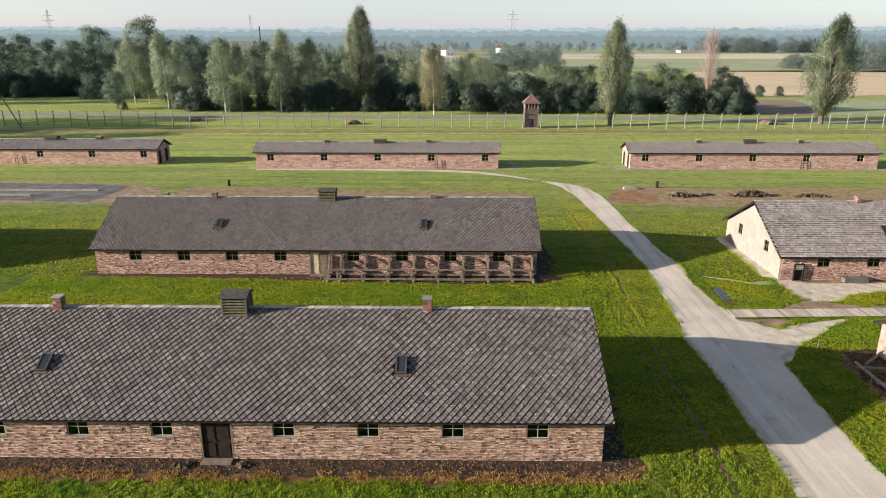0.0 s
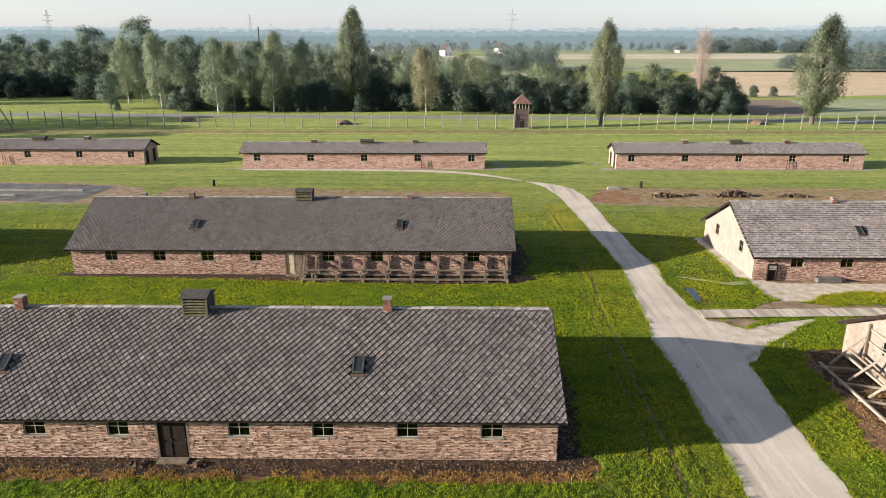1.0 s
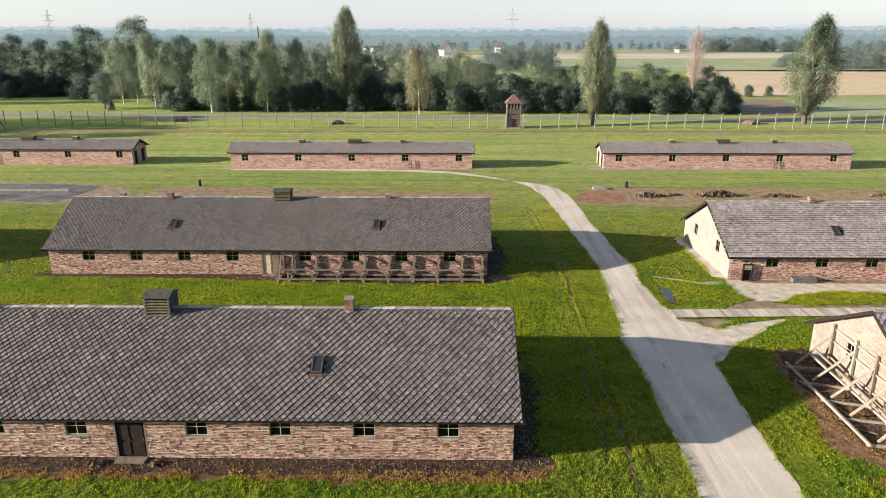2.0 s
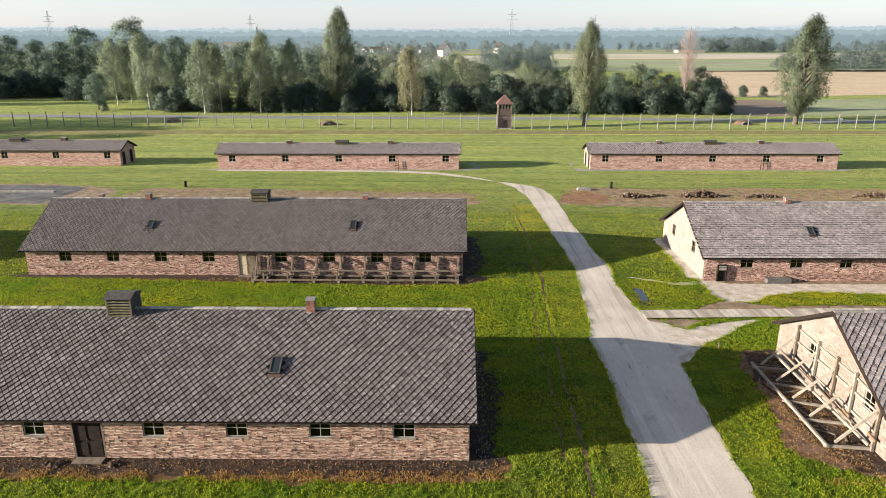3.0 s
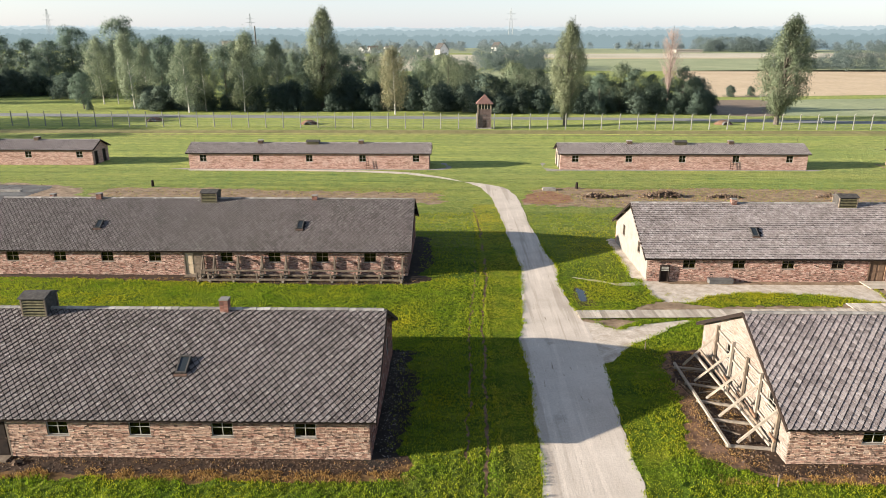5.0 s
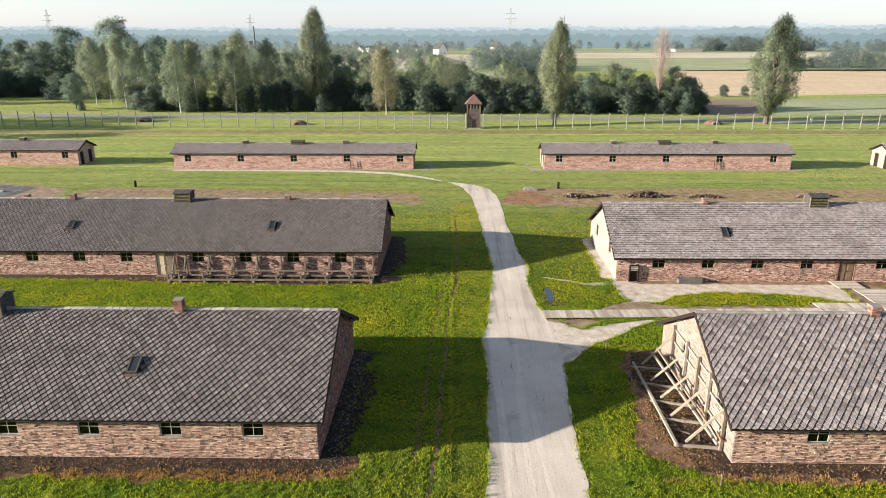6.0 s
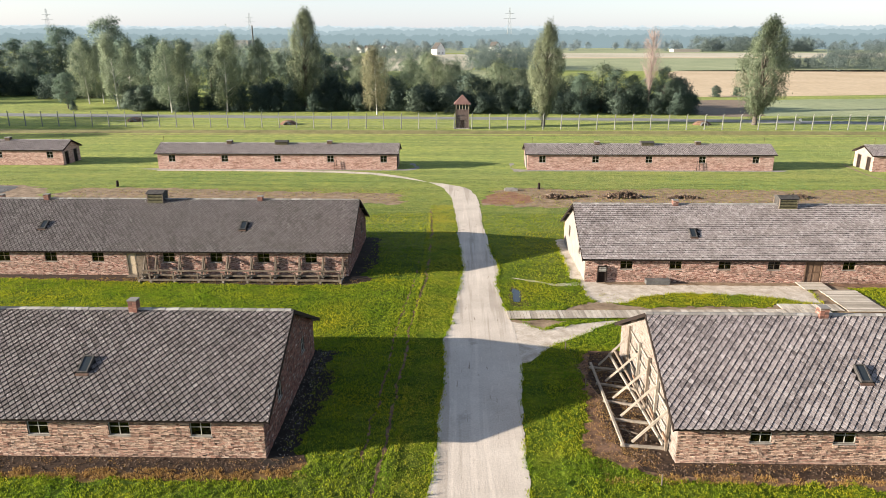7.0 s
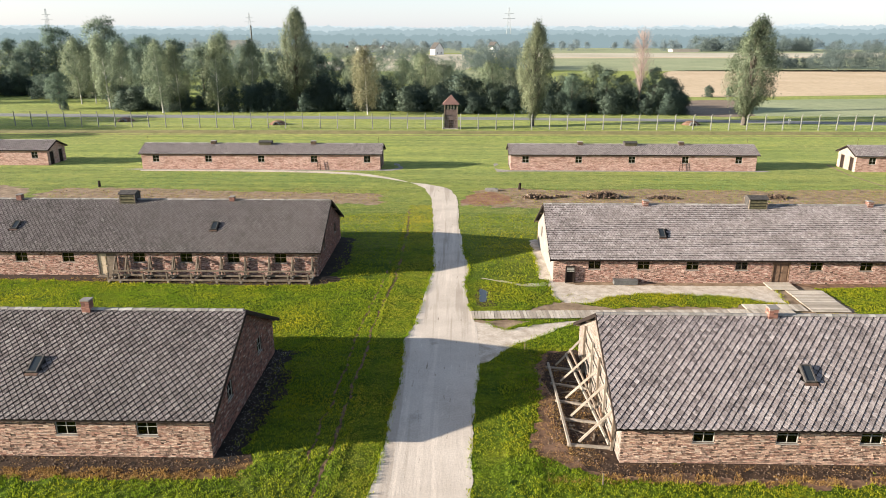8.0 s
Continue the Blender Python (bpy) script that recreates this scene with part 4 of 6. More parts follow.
def add_vent(root, x, y, z, w, h):
    """A louvred ventilator riding on the ridge."""
    d = 0.55
    v = part("ventilator", Shape().box(x - w / 2 + 0.05, x + w / 2 - 0.05, y - d + 0.06, y + d - 0.06, z - 0.30, z + h - 0.1), soot_mat, root, "dark boarded ridge ventilator")
    for px in (x - w / 2 + 0.04, x + w / 2 - 0.04):
        for py in (y - d, y + d):
            part("post", Shape().box(px - 0.04, px + 0.04, py - 0.04, py + 0.04, z - 0.36, z + h - 0.08), timber_old, v)
    n = 6
    for sgn in (-1, 1):
        for k in range(n):
            zz = z - 0.22 + k * (h + 0.08) / n
            part("louvre", Shape().beam((x - w / 2 + 0.05, y + sgn * (d + 0.01), zz), (x + w / 2 - 0.05, y + sgn * (d + 0.01), zz), 0.11, 0.025, up=(0, sgn * 0.7, 1)), vent_mat, v)
    rf = Shape().add([(x - w / 2 - 0.06, y - d - 0.12, z + h - 0.1), (x + w / 2 + 0.06, y - d - 0.12, z + h - 0.1), (x + w / 2 + 0.06, y, z + h + 0.12), (x - w / 2 - 0.06, y, z + h + 0.12),
                      (x - w / 2 - 0.06, y + d + 0.12, z + h - 0.1), (x + w / 2 + 0.06, y + d + 0.12, z + h - 0.1),
                      (x - w / 2 - 0.06, y - d - 0.12, z + h - 0.14), (x + w / 2 + 0.06, y - d - 0.12, z + h - 0.14), (x + w / 2 + 0.06, y + d + 0.12, z + h - 0.14), (x - w / 2 - 0.06, y + d + 0.12, z + h - 0.14)],
                     [(0, 1, 2, 3), (3, 2, 5, 4), (6, 9, 8, 7), (0, 6, 7, 1), (4, 5, 8, 9), (1, 7, 8, 5, 2), (0, 3, 4, 9, 6)])
    part("cover", rf, soot_mat, v, "tarred felt cover")


def add_skylight(root, u, v, fn, cs, sn):
    """A small hinged roof window, propped a little above the tiles."""
    w, h = 0.54, 1.0
    faces = [(0, 3, 2, 1), (4, 5, 6, 7), (0, 1, 5, 4), (1, 2, 6, 5), (2, 3, 7, 6), (3, 0, 4, 7)]

    def slab(a, b, c, d, h0, h1, rise=0.0):
        p, q = h1 + rise * (c - v) / h, h1 + rise * (d - v) / h
        e, g = (h0, h0) if h0 < 0 else (p - (h1 - h0), q - (h1 - h0))
        return [fn(a, c, e), fn(b, c, e), fn(b, d, g), fn(a, d, g), fn(a, c, p), fn(b, c, p), fn(b, d, q), fn(a, d, q)]
    f = Shape()
    for a, b, c, d in ((-w / 2, -w / 2 + 0.07, 0, h), (w / 2 - 0.07, w / 2, 0, h), (-w / 2 + 0.07, w / 2 - 0.07, 0, 0.07), (-w / 2 + 0.07, w / 2 - 0.07, h - 0.07, h)):
        f.add(slab(u + a, u + b, v + c, v + d, -0.02, 0.15, 0.05), faces)
    sk = part("skylight", f, soot_mat, root, "small dark-framed roof window")
    part("pane", Shape().add(slab(u - w / 2 + 0.072, u + w / 2 - 0.072, v + 0.072, v + h - 0.072, 0.11, 0.118, 0.05), faces), skyglass_mat, sk)
    part("flashing", Shape().add(slab(u - w / 2 - 0.06, u + w / 2 + 0.06, v - 0.16, v - 0.005, 0.03, 0.055), faces), metal_mat, sk, "rusty flashing")


def skyglass():
    m, nt, b = material("dark_roof_glass", 0.08, 0.5)
    b.inputs["Base Color"].default_value = (0.022, 0.028, 0.032, 1)
    return m


skyglass_mat = skyglass()

DARK = [timber_old, timber_dark, timber_dark]
A_WIN = [4.0 - 3.87 * i for i in range(4)] + [-13.2 - 3.87 * i for i in range(4)]
barrack(-29.2, 7.0, 26.92, "long brick barrack with grey slate roof and dark double door", eave=2.22, ridge=5.26, win=(1.0, 0.9, 1.2), windows=A_WIN, doors=[(-10.72, 1.5, 2.0, DARK)],
        gable_right=[(2.6, 3.4, 1.5, 2.4, "window"), (8.0, 8.8, 1.5, 2.4, "window")], gable_left=[(2.6, 3.4, 1.5, 2.4, "window")], chimneys=[(-20.4, -0.05, 0.44, 0.62), (-1.2, -0.05, 0.44, 0.62)],
        vents=[(-11.1, 1.32, 0.85)], skylights=[(-2.35, 2.55), (-19.6, 2.6)], piece_tiles=(3.3, 7.2), piece_bricks=(3.4, 7.0), piece_gable="right")
D_WIN = [30.15 + 3.87 * i for i in range(4)] + [47.4 + 3.87 * i for i in range(4)]
barrack(26.33, 62.5, 26.93, "brick barrack with cream gable and weathered grey slate roof", ridge=5.22, tile="pale_slate", windows=D_WIN, doors=[(44.2, 1.36, 2.0, DARK)],
        gable_left=[(1.65, 2.5, 1.6, 2.5, "window"), (7.1, 7.9, 1.6, 2.5, "window")], gable_right=[(2.6, 3.4, 1.5, 2.4, "window")], gable_left_mat=limebrick_mat, chimneys=[(35.2, -0.05, 0.46, 0.5)],
        skylights=[(35.75, 2.55)], piece_tiles=(26.2, 30.0), piece_bricks=(26.3, 30.0), piece_gable="left")
B_WIN = [3.93, -0.02, -3.98, -7.97, -13.95, -17.93, -21.9, -25.88]
barrack(-29.18, 7.02, 52.62, "brick barrack with patterned grey slate roof, timber shoring along its wall", eave=2.22, ridge=5.26, win=(1.0, 0.9, 1.2), windows=B_WIN, doors=[(-10.75, 1.6, 2.0, [timber_old, door_pale, timber_old])],
        gable_right=[(2.6, 3.4, 1.5, 2.4, "window"), (8.0, 8.8, 1.5, 2.4, "window")], chimneys=[(-25.35, 0.5, 0.4, 0.5), (-20.85, -0.05, 0.44, 0.45), (-1.55, -0.05, 0.44, 0.35)],
        vents=[(-10.85, 1.42, 0.72)], skylights=[(-2.25, 2.65), (-19.55, 2.65)], piece_tiles=(3.4, 7.2), dark_windows=True, brick=brick_rosy)
C_WIN = [29.85, 33.82, 37.78, 41.74, 47.75, 51.75, 55.7, 59.7]
barrack(26.55, 62.75, 51.72, "brick barrack with smooth cream gable and pale grey tiled roof", ridge=5.22, tile="shingle", windows=C_WIN, doors=[(44.95, 1.4, 2.0, [timber_brown, timber_brown, timber_brown])],
        gable_left=[(2.7, 3.5, 1.5, 2.45, "window"), (8.0, 8.8, 1.5, 2.45, "window")], gable_left_mat=lime_mat, chimneys=[(35.1, -0.05, 0.46, 0.42), (54.5, -0.05, 0.46, 0.42)],
        vents=[(44.7, 1.6, 0.75)], skylights=[(35.75, 2.55), (54.6, 2.55)], piece_tiles=(26.2, 30.4), dark_windows=True, brick=brick_rosy)
barrack(-82.8, -46.6, 52.62, "brick barrack with dark gable, seen at the edge of the lawn", windows=[-50.5 - 3.95 * i for i in range(4)], gable_right=[(2.6, 3.4, 1.5, 2.4, "window")], detail=1)
LOW = dict(width=5.0, tile="pale_slate", eave=2.42, ridge=3.62, over=0.28, detail=1, win=(1.0, 1.0, 1.15), group="low brick washhouses")
TWO = [(0.7, 1.6, 0.0, 2.0, "door"), (3.2, 4.1, 0.0, 2.0, "door")]
barrack(-29.2, 7.05, 100.5, "low narrow brick washhouse with grey roof in the meadow", windows=[-27.0 + 8.02 * i for i in range(5)], gable_left=TWO, gable_right=TWO, chimneys=[(-18.8, 0.0, 0.75, 0.4), (-3.4, 0.0, 0.75, 0.4)], vents=[(-10.75, 1.9, 0.35)], **LOW)
barrack(26.7, 63.4, 100.7, "low narrow brick washhouse with pale gable and patterned slate roof", windows=[28.95 + 7.95 * i for i in range(5)], gable_left=TWO, gable_right=TWO, gable_left_mat=lime_mat, chimneys=[(37.4, 0.0, 0.75, 0.4), (52.7, 0.0, 0.75, 0.4)], vents=[(45.0, 1.9, 0.35)], **LOW)
barrack(-81.5, -45.3, 103.3, "low narrow brick washhouse with dark open gable doors", windows=[-47.3 - 8.02 * i for i in range(5)], gable_right=TWO, chimneys=[(-55.0, 0.0, 0.75, 0.4)], vents=[(-62.5, 1.9, 0.35)], **LOW)
barrack(77.8, 114.0, 100.2, "low brick washhouse with cream gable and two doors", windows=[80.2 + 7.95 * i for i in range(5)], gable_left=TWO, gable_left_mat=lime_mat, **LOW)
barrack(-140.0, -99.0, 126.0, "small pale-roofed brick building near the fence", windows=[], **LOW)
BUILDINGS = [(-29.2, 7.0, 26.92, 38.32), (26.33, 62.5, 26.93, 38.33), (-29.2, 7.0, 52.6, 64.0), (26.5, 62.8, 51.7, 63.2), (-82.8, -46.6, 52.6, 64.0), (-29.2, 7.05, 100.5, 105.5), (26.7, 63.4, 100.7, 105.7), (-81.5, -45.3, 103.3, 108.3), (77.8, 114, 100.2, 105.2)]


# ---- timber shoring ----
def gable_shoring(x, y0):
    """Raking shores against the cream gable: sole plates, posts, rakers, rails and two long slanting beams."""
    root = thing("shoring", "weathered timber raking shores against a cream gable", "shoring", at=(x, y0, 0))
    ys = [1.0, 3.2, 4.9, 6.8, 9.05]
    feet = [1.5, 3.9, 5.75, 7.7, 9.7]
    tops = [2.55, 3.0, 3.02, 3.02, 3.0]
    part("sole_plate", Shape().beam((-2.12, 1.2, 0.13), (-2.08, 5.6, 0.13), 0.12, 0.13), timber_grey, root)
    part("sole_plate", Shape().beam((-2.08, 5.62, 0.13), (-2.06, 10.0, 0.13), 0.12, 0.13), timber_grey, root)
    for k, (y, f, top) in enumerate(zip(ys, feet, tops)):
        part("post", Shape().beam((-0.13, y, 0.0), (-0.11, y, top), 0.13, 0.13, up=(1, 0, 0)), timber_old if k % 2 == 0 else timber_grey, root)
        part("cross_beam", Shape().beam((-2.22, f - 0.15, 0.065), (-0.05, y + 0.1, 0.065), 0.12, 0.125), timber_grey, root)
        part("raker", Shape().beam((-1.62, f, 0.16), (-0.16, y + 0.02, min(top - 0.3, 2.35)), 0.11, 0.11), timber_grey, root)
        part("cleat", Shape().beam((-0.24, y - 0.30, 0.72), (-0.24, y + 0.34, 0.80), 0.08, 0.14), timber_brown, root)
    for z in (2.72, 1.95, 0.92):
        for a, b in zip(ys, ys[1:]):
            part("rail", Shape().beam((-0.05, a + 0.07, min(z, 2.5) if a < 2 else z), (-0.05, b - 0.07, z), 0.05, 0.11), timber_grey, root)
    part("long_beam", Shape().beam((-0.22, 1.15, 0.24), (-1.12, 9.45, 1.02), 0.10, 0.13), timber_grey, root)
    part("long_beam", Shape().beam((-0.24, 2.6, 0.52), (-0.86, 9.50, 1.32), 0.08, 0.12), timber_old, root)
    for k in range(14):
        y = rnd.uniform(1.6, 9.8)
        part("loose_board", Shape().beam((rnd.uniform(-1.9, -0.4), y, 0.03), (rnd.uniform(-1.9, -0.4), y + rnd.uniform(-0.6, 0.6), 0.04), 0.10, 0.03), timber_old, root)
    return root


gable_shoring(26.30, 26.93)


def wall_shoring(y0):
    """Posts, raking struts and rails along the front wall of the middle barrack."""
    root = thing("shoring", "grey timber shoring with rails along a brick wall", "shoring", at=(0, y0, 0))
    xs = [-9.9, -8.95, -7.0, -5.0, -3.0, -1.0, 1.0, 3.0, 4.95, 6.6]
    for k, x in enumerate(xs):
        part("post", Shape().beam((x, -0.11, 0), (x, -0.11, 1.75), 0.14, 0.14, up=(0, 1, 0)), timber_old, root)
        part("raker", Shape().beam((x + 0.02 + rnd.uniform(-0.06, 0.06), -1.0, 0.12), (x + 0.02, -0.24, 1.66), 0.12, 0.12), timber_old, root)
        part("foot", Shape().beam((x + 0.01, -1.75, 0.08), (x + 0.01, -0.05, 0.08), 0.16, 0.16), timber_grey, root)
        part("stub", Shape().beam((x - 0.15, -1.45, 0.0), (x - 0.15, -1.45, 0.75), 0.12, 0.12, up=(0, 1, 0)), timber_old, root)
    for y, z, h in ((-1.62, 0.22, 0.16), (-1.30, 0.50, 0.13), (-1.02, 0.80, 0.13)):
        for a, b in zip(xs[::2], xs[2::2] + [6.75]):
            part("rail", Shape().beam((a - 0.06, y + rnd.uniform(-0.02, 0.02), z + rnd.uniform(-0.03, 0.03)), (b - 0.07, y + rnd.uniform(-0.02, 0.02), z + rnd.uniform(-0.03, 0.03)), 0.07, h), timber_old, root)
    return root


wall_shoring(52.60)


# ---- boardwalk and platform ----
def boardwalk():
    root = thing("boardwalk", "weathered plank boardwalk across the forecourt", "boardwalk", at=(0, 0, 0))
    part("bearer", Shape().beam((19.8, 43.95, 0.07), (43.4, 44.78, 0.07), 0.10, 0.09).beam((19.8, 44.80, 0.07), (43.4, 45.63, 0.07), 0.10, 0.09), timber_old, root)
    plank = Shape().box(-0.105, 0.105, -0.68, 0.68, 0.0, 0.045).mesh("plank", timber_pale_piece)
    n = int(23.6 / 0.235)
    for i in range(n):
        x = 19.8 + i * 0.235
        p = part("plank", plank, None, root)
        p.matrix_local = pose(x, 44.38 + (x - 19.8) * 0.9 / 25.6, 0.118 + rnd.uniform(-0.006, 0.006), rnd.uniform(-0.4, 0.4), rnd.uniform(-1.5, 1.5), rnd.uniform(-1.2, 1.2) + 2)
    return root


timber_pale_piece = pieces_material("sun_bleached_plank", [(0.0, (0.30, 0.26, 0.21)), (0.5, (0.44, 0.39, 0.32)), (1.0, (0.58, 0.52, 0.44))], (0.2, 0.17, 0.13), 1.0, 0.4, grain=14.0)
boardwalk()


def platform():
    root = thing("boardwalk", "pale plank ramp leading to a brown barrack door", "boardwalk")
    part("bearer", Shape().beam((43.75, 51.5, 0.07), (43.75, 49.9, 0.07), 0.1, 0.09).beam((45.45, 51.5, 0.07), (45.45, 49.9, 0.07), 0.1, 0.09), timber_old, root)
    part("bearer", Shape().beam((44.9, 49.8, 0.05), (44.9, 45.6, 0.04), 0.1, 0.07).beam((47.1, 49.8, 0.05), (47.1, 45.6, 0.04), 0.1, 0.07), timber_old, root)
    short = Shape().box(-1.05, 1.05, -0.105, 0.105, 0, 0.045).mesh("plank", timber_pale_piece)
    wide_ = Shape().box(-1.42, 1.42, -0.105, 0.105, 0, 0.045).mesh("plank", timber_pale_piece)
    for i in range(7):
        p = part("plank", short, None, root)
        p.matrix_local = pose(44.6, 51.45 - i * 0.232, 0.118, rnd.uniform(-1, 1), rnd.uniform(-0.2, 0.2), rnd.uniform(-0.8, 0.8))
    for i in range(19):
        p = part("plank", wide_, None, root)
        p.matrix_local = pose(46.02 + rnd.uniform(-0.03, 0.03), 49.8 - i * 0.232, 0.088 - i * 0.0005, rnd.uniform(-1, 1), rnd.uniform(-0.2, 0.2), rnd.uniform(-0.8, 0.8))
    apron = Shape().box(-0.105, 0.105, -0.62, 0.62, 0, 0.04).mesh("plank", timber_pale_piece)
    part("bearer", Shape().beam((40.0, 45.9, 0.035), (44.4, 45.9, 0.035), 0.1, 0.06).beam((40.0, 46.7, 0.035), (44.4, 46.7, 0.035), 0.1, 0.06), timber_old, root)
    for i in range(19):
        p = part("plank", apron, None, root)
        p.matrix_local = pose(40.1 + i * 0.232, 46.32, 0.066, rnd.uniform(-0.4, 0.4), rnd.uniform(-0.8, 0.8), rnd.uniform(-0.8, 0.8))
    return root


platform()


def cellar_box():
    """A small dark hatch with pale slats, built against the front wall."""
    root = thing("hatch", "small dark hatch with pale slats against a brick wall", "hatch", at=(27.5, 51.70, 0))
    part("frame", Shape().box(0, 0.08, -0.16, 0, 0, 1.35).box(0.70, 0.78, -0.16, 0, 0, 1.35).box(0, 0.78, -0.18, 0, 1.35, 1.42), timber_dark, root)
    part("board", Shape().box(0.081, 0.699, -0.06, -0.03, 0, 1.34), timber_dark, root)
    for k in range(3):
        part("slat", Shape().box(0.081, 0.699, -0.15, -0.12, 0.97 + k * 0.13, 1.05 + k * 0.13), paint_grey, root)
    return root


cellar_box()
bx = thing("box", "low grey mossy box beside a brick wall", "box", at=(31.4, 51.38, 0))
part("side", Shape().box(0, 1.9, -0.28, -0.24, 0, 0.34).box(0, 1.9, 0.24, 0.28, 0, 0.34).box(0, 0.05, -0.24, 0.24, 0, 0.34).box(1.85, 1.9, -0.24, 0.24, 0, 0.34), floor_mat, bx)
part("lid", Shape().box(-0.03, 1.93, -0.3, 0.3, 0.344, 0.38), floor_mat, bx)


# ---- watchtower ----
def watchtower(x, y):
    root = thing("watchtower", "wooden watchtower with plank walls and a reddish hipped roof", "watchtower", at=(x, y, 0))
    w = 1.38
    for sx in (-1, 1):
        for sy in (-1, 1):
            part("corner_post", Shape().box(sx * w - 0.09, sx * w + 0.09, sy * w - 0.09, sy * w + 0.09, 0, 5.5), timber_old, root)
    for k in range(24):
        z = 0.25 + k * 0.165
        s = Shape()
        for sg in (-1, 1):
            s.box(-w + 0.09, w - 0.09, sg * w - 0.02 + 0.02 * sg, sg * w + 0.02 + 0.02 * sg, z, z + 0.155)
            s.box(sg * w - 0.02 + 0.02 * sg, sg * w + 0.02 + 0.02 * sg, -w + 0.09, w - 0.09, z, z + 0.155)
        part("plank_course", s, tower_wood, root)
    win = Shape()
    for k in range(5):
        t = -w + 0.09 + k * (2 * w - 0.18) / 4
        for sg in (-1, 1):
            win.box(t - 0.05, t + 0.05, sg * w - 0.04, sg * w + 0.04, 4.22, 5.3)
            win.box(sg * w - 0.04, sg * w + 0.04, t - 0.05, t + 0.05, 4.22, 5.3)
    part("window_frame", win, timber_pale, root)
    gl = Shape()
    for sg in (-1, 1):
        gl.box(-w + 0.1, w - 0.1, sg * (w - 0.05) - 0.01, sg * (w - 0.05) + 0.01, 4.25, 5.28)
        gl.box(sg * (w - 0.05) - 0.01, sg * (w - 0.05) + 0.01, -w + 0.1, w - 0.1, 4.25, 5.28)
    part("glazing", gl, skyglass_mat, root)
    part("door", Shape().box(-0.4, 0.4, -w - 0.09, -w - 0.05, 0.05, 2.0), timber_dark, root)
    e = w + 0.45
    part("roof", Shape().add([(-e, -e, 5.35), (e, -e, 5.35), (e, e, 5.35), (-e, e, 5.35), (0, 0, 7.3), (-e, -e, 5.27), (e, -e, 5.27), (e, e, 5.27), (-e, e, 5.27)],
                             [(0, 1, 4), (1, 2, 4), (2, 3, 4), (3, 0, 4), (0, 5, 6, 1), (1, 6, 7, 2), (2, 7, 8, 3), (3, 8, 5, 0), (5, 8, 7, 6)]), redroof_mat, root, "faded red hipped roof")
    part("plinth", Shape().box(-w - 0.25, w + 0.25, -w - 0.25, w + 0.25, 0, 0.22), concrete_mat, root)
    return root


tower_wood = plain_material("reddish_grey_plank", (0.085, 0.062, 0.058), (0.15, 0.112, 0.104), 2.0, 18.0)
watchtower(17.3, 149.6)


# ---- fence ----
def fence_line(x):
    return 149.0 - 0.036 * (x + 19.0) + (0.00022 * (x + 19.0) ** 2 if x > -19 else 0.0)


def fence():
    root = thing("fence", "row of pale concrete fence posts with bent heads and wire", "fence")
    post = Shape().tube([(0, 0, 0), (0, 0, 2.6), (0, 0.02, 3.0), (0.06, -0.12, 3.25), (0.12, -0.36, 3.42)], [0.13, 0.10, 0.095, 0.085, 0.07], 6).mesh("post", post_mat)
    xs = [-150 + 3.85 * i for i in range(78)]
    for x in xs:
        p = part("post", post, None, root)
        p.matrix_local = pose(x, fence_line(x), ground_height(fence_line(x)) * 0.9, rnd.uniform(-1.2, 1.2), rnd.uniform(-1.2, 1.2), rnd.uniform(-8, 8))
    for k in range(8):
        z = 0.35 + k * 0.36
        s = Shape().tube([(a, fence_line(a) - 0.12, z) for a in xs[::2]], [0.008] * len(xs[::2]), 3)
        part("wire", s, wire_mat, root)
    return root


fence()


def slab_stones(n, region, size, r):
    """Broken stones lying within a stretch, as corners and triangles."""
    verts, tris = [], []
    base = [(1, 0, 0), (0, 1, 0), (-1, 0, 0), (0, -1, 0), (0, 0, 1)]
    faces = [(0, 1, 4), (1, 2, 4), (2, 3, 4), (3, 0, 4)]
    for _ in range(n):
        x, y, z = region(r)
        s = size * r.uniform(0.4, 1.4)
        ang = r.uniform(0, 6.28)
        ca, sa = math.cos(ang), math.sin(ang)
        sx, sy, sz = s * r.uniform(0.6, 1.3), s * r.uniform(0.5, 1.0), s * r.uniform(0.5, 0.9)
        o = len(verts)
        top = (r.uniform(-0.4, 0.4), r.uniform(-0.4, 0.4))
        for i, (px, py, pz) in enumerate(base):
            px, py = (px * sx * r.uniform(0.8, 1.2), py * sy * r.uniform(0.8, 1.2)) if i < 4 else (top[0] * sx, top[1] * sy)
            verts.append((x + px * ca - py * sa, y + px * sa + py * ca, z - 0.02 + pz * sz))
        tris.extend(tuple(k + o for k in f) for f in faces)
    return verts, tris


def stones(name, n, region, size, label, mat, seed):
    v, t = slab_stones(n, region, size, random.Random(seed))
    return tagged(new(name, array_mesh(name, v, t, mat)), label, "rubble", kind="stuff")


def strip(x0, x1, y0, y1):
    return lambda r: (r.uniform(x0, x1), r.uniform(y0, y1) if r.random() < 0.6 else r.triangular(y0, y1, y1), 0.0)


def heap(x, y, lx, ly, h):
    def f(r):
        a, b = r.gauss(0, 0.42), r.gauss(0, 0.42)
        z = max(0, 1 - a * a - b * b) * h * r.random() ** 0.5
        return x + a * lx, y + b * ly, z
    return f


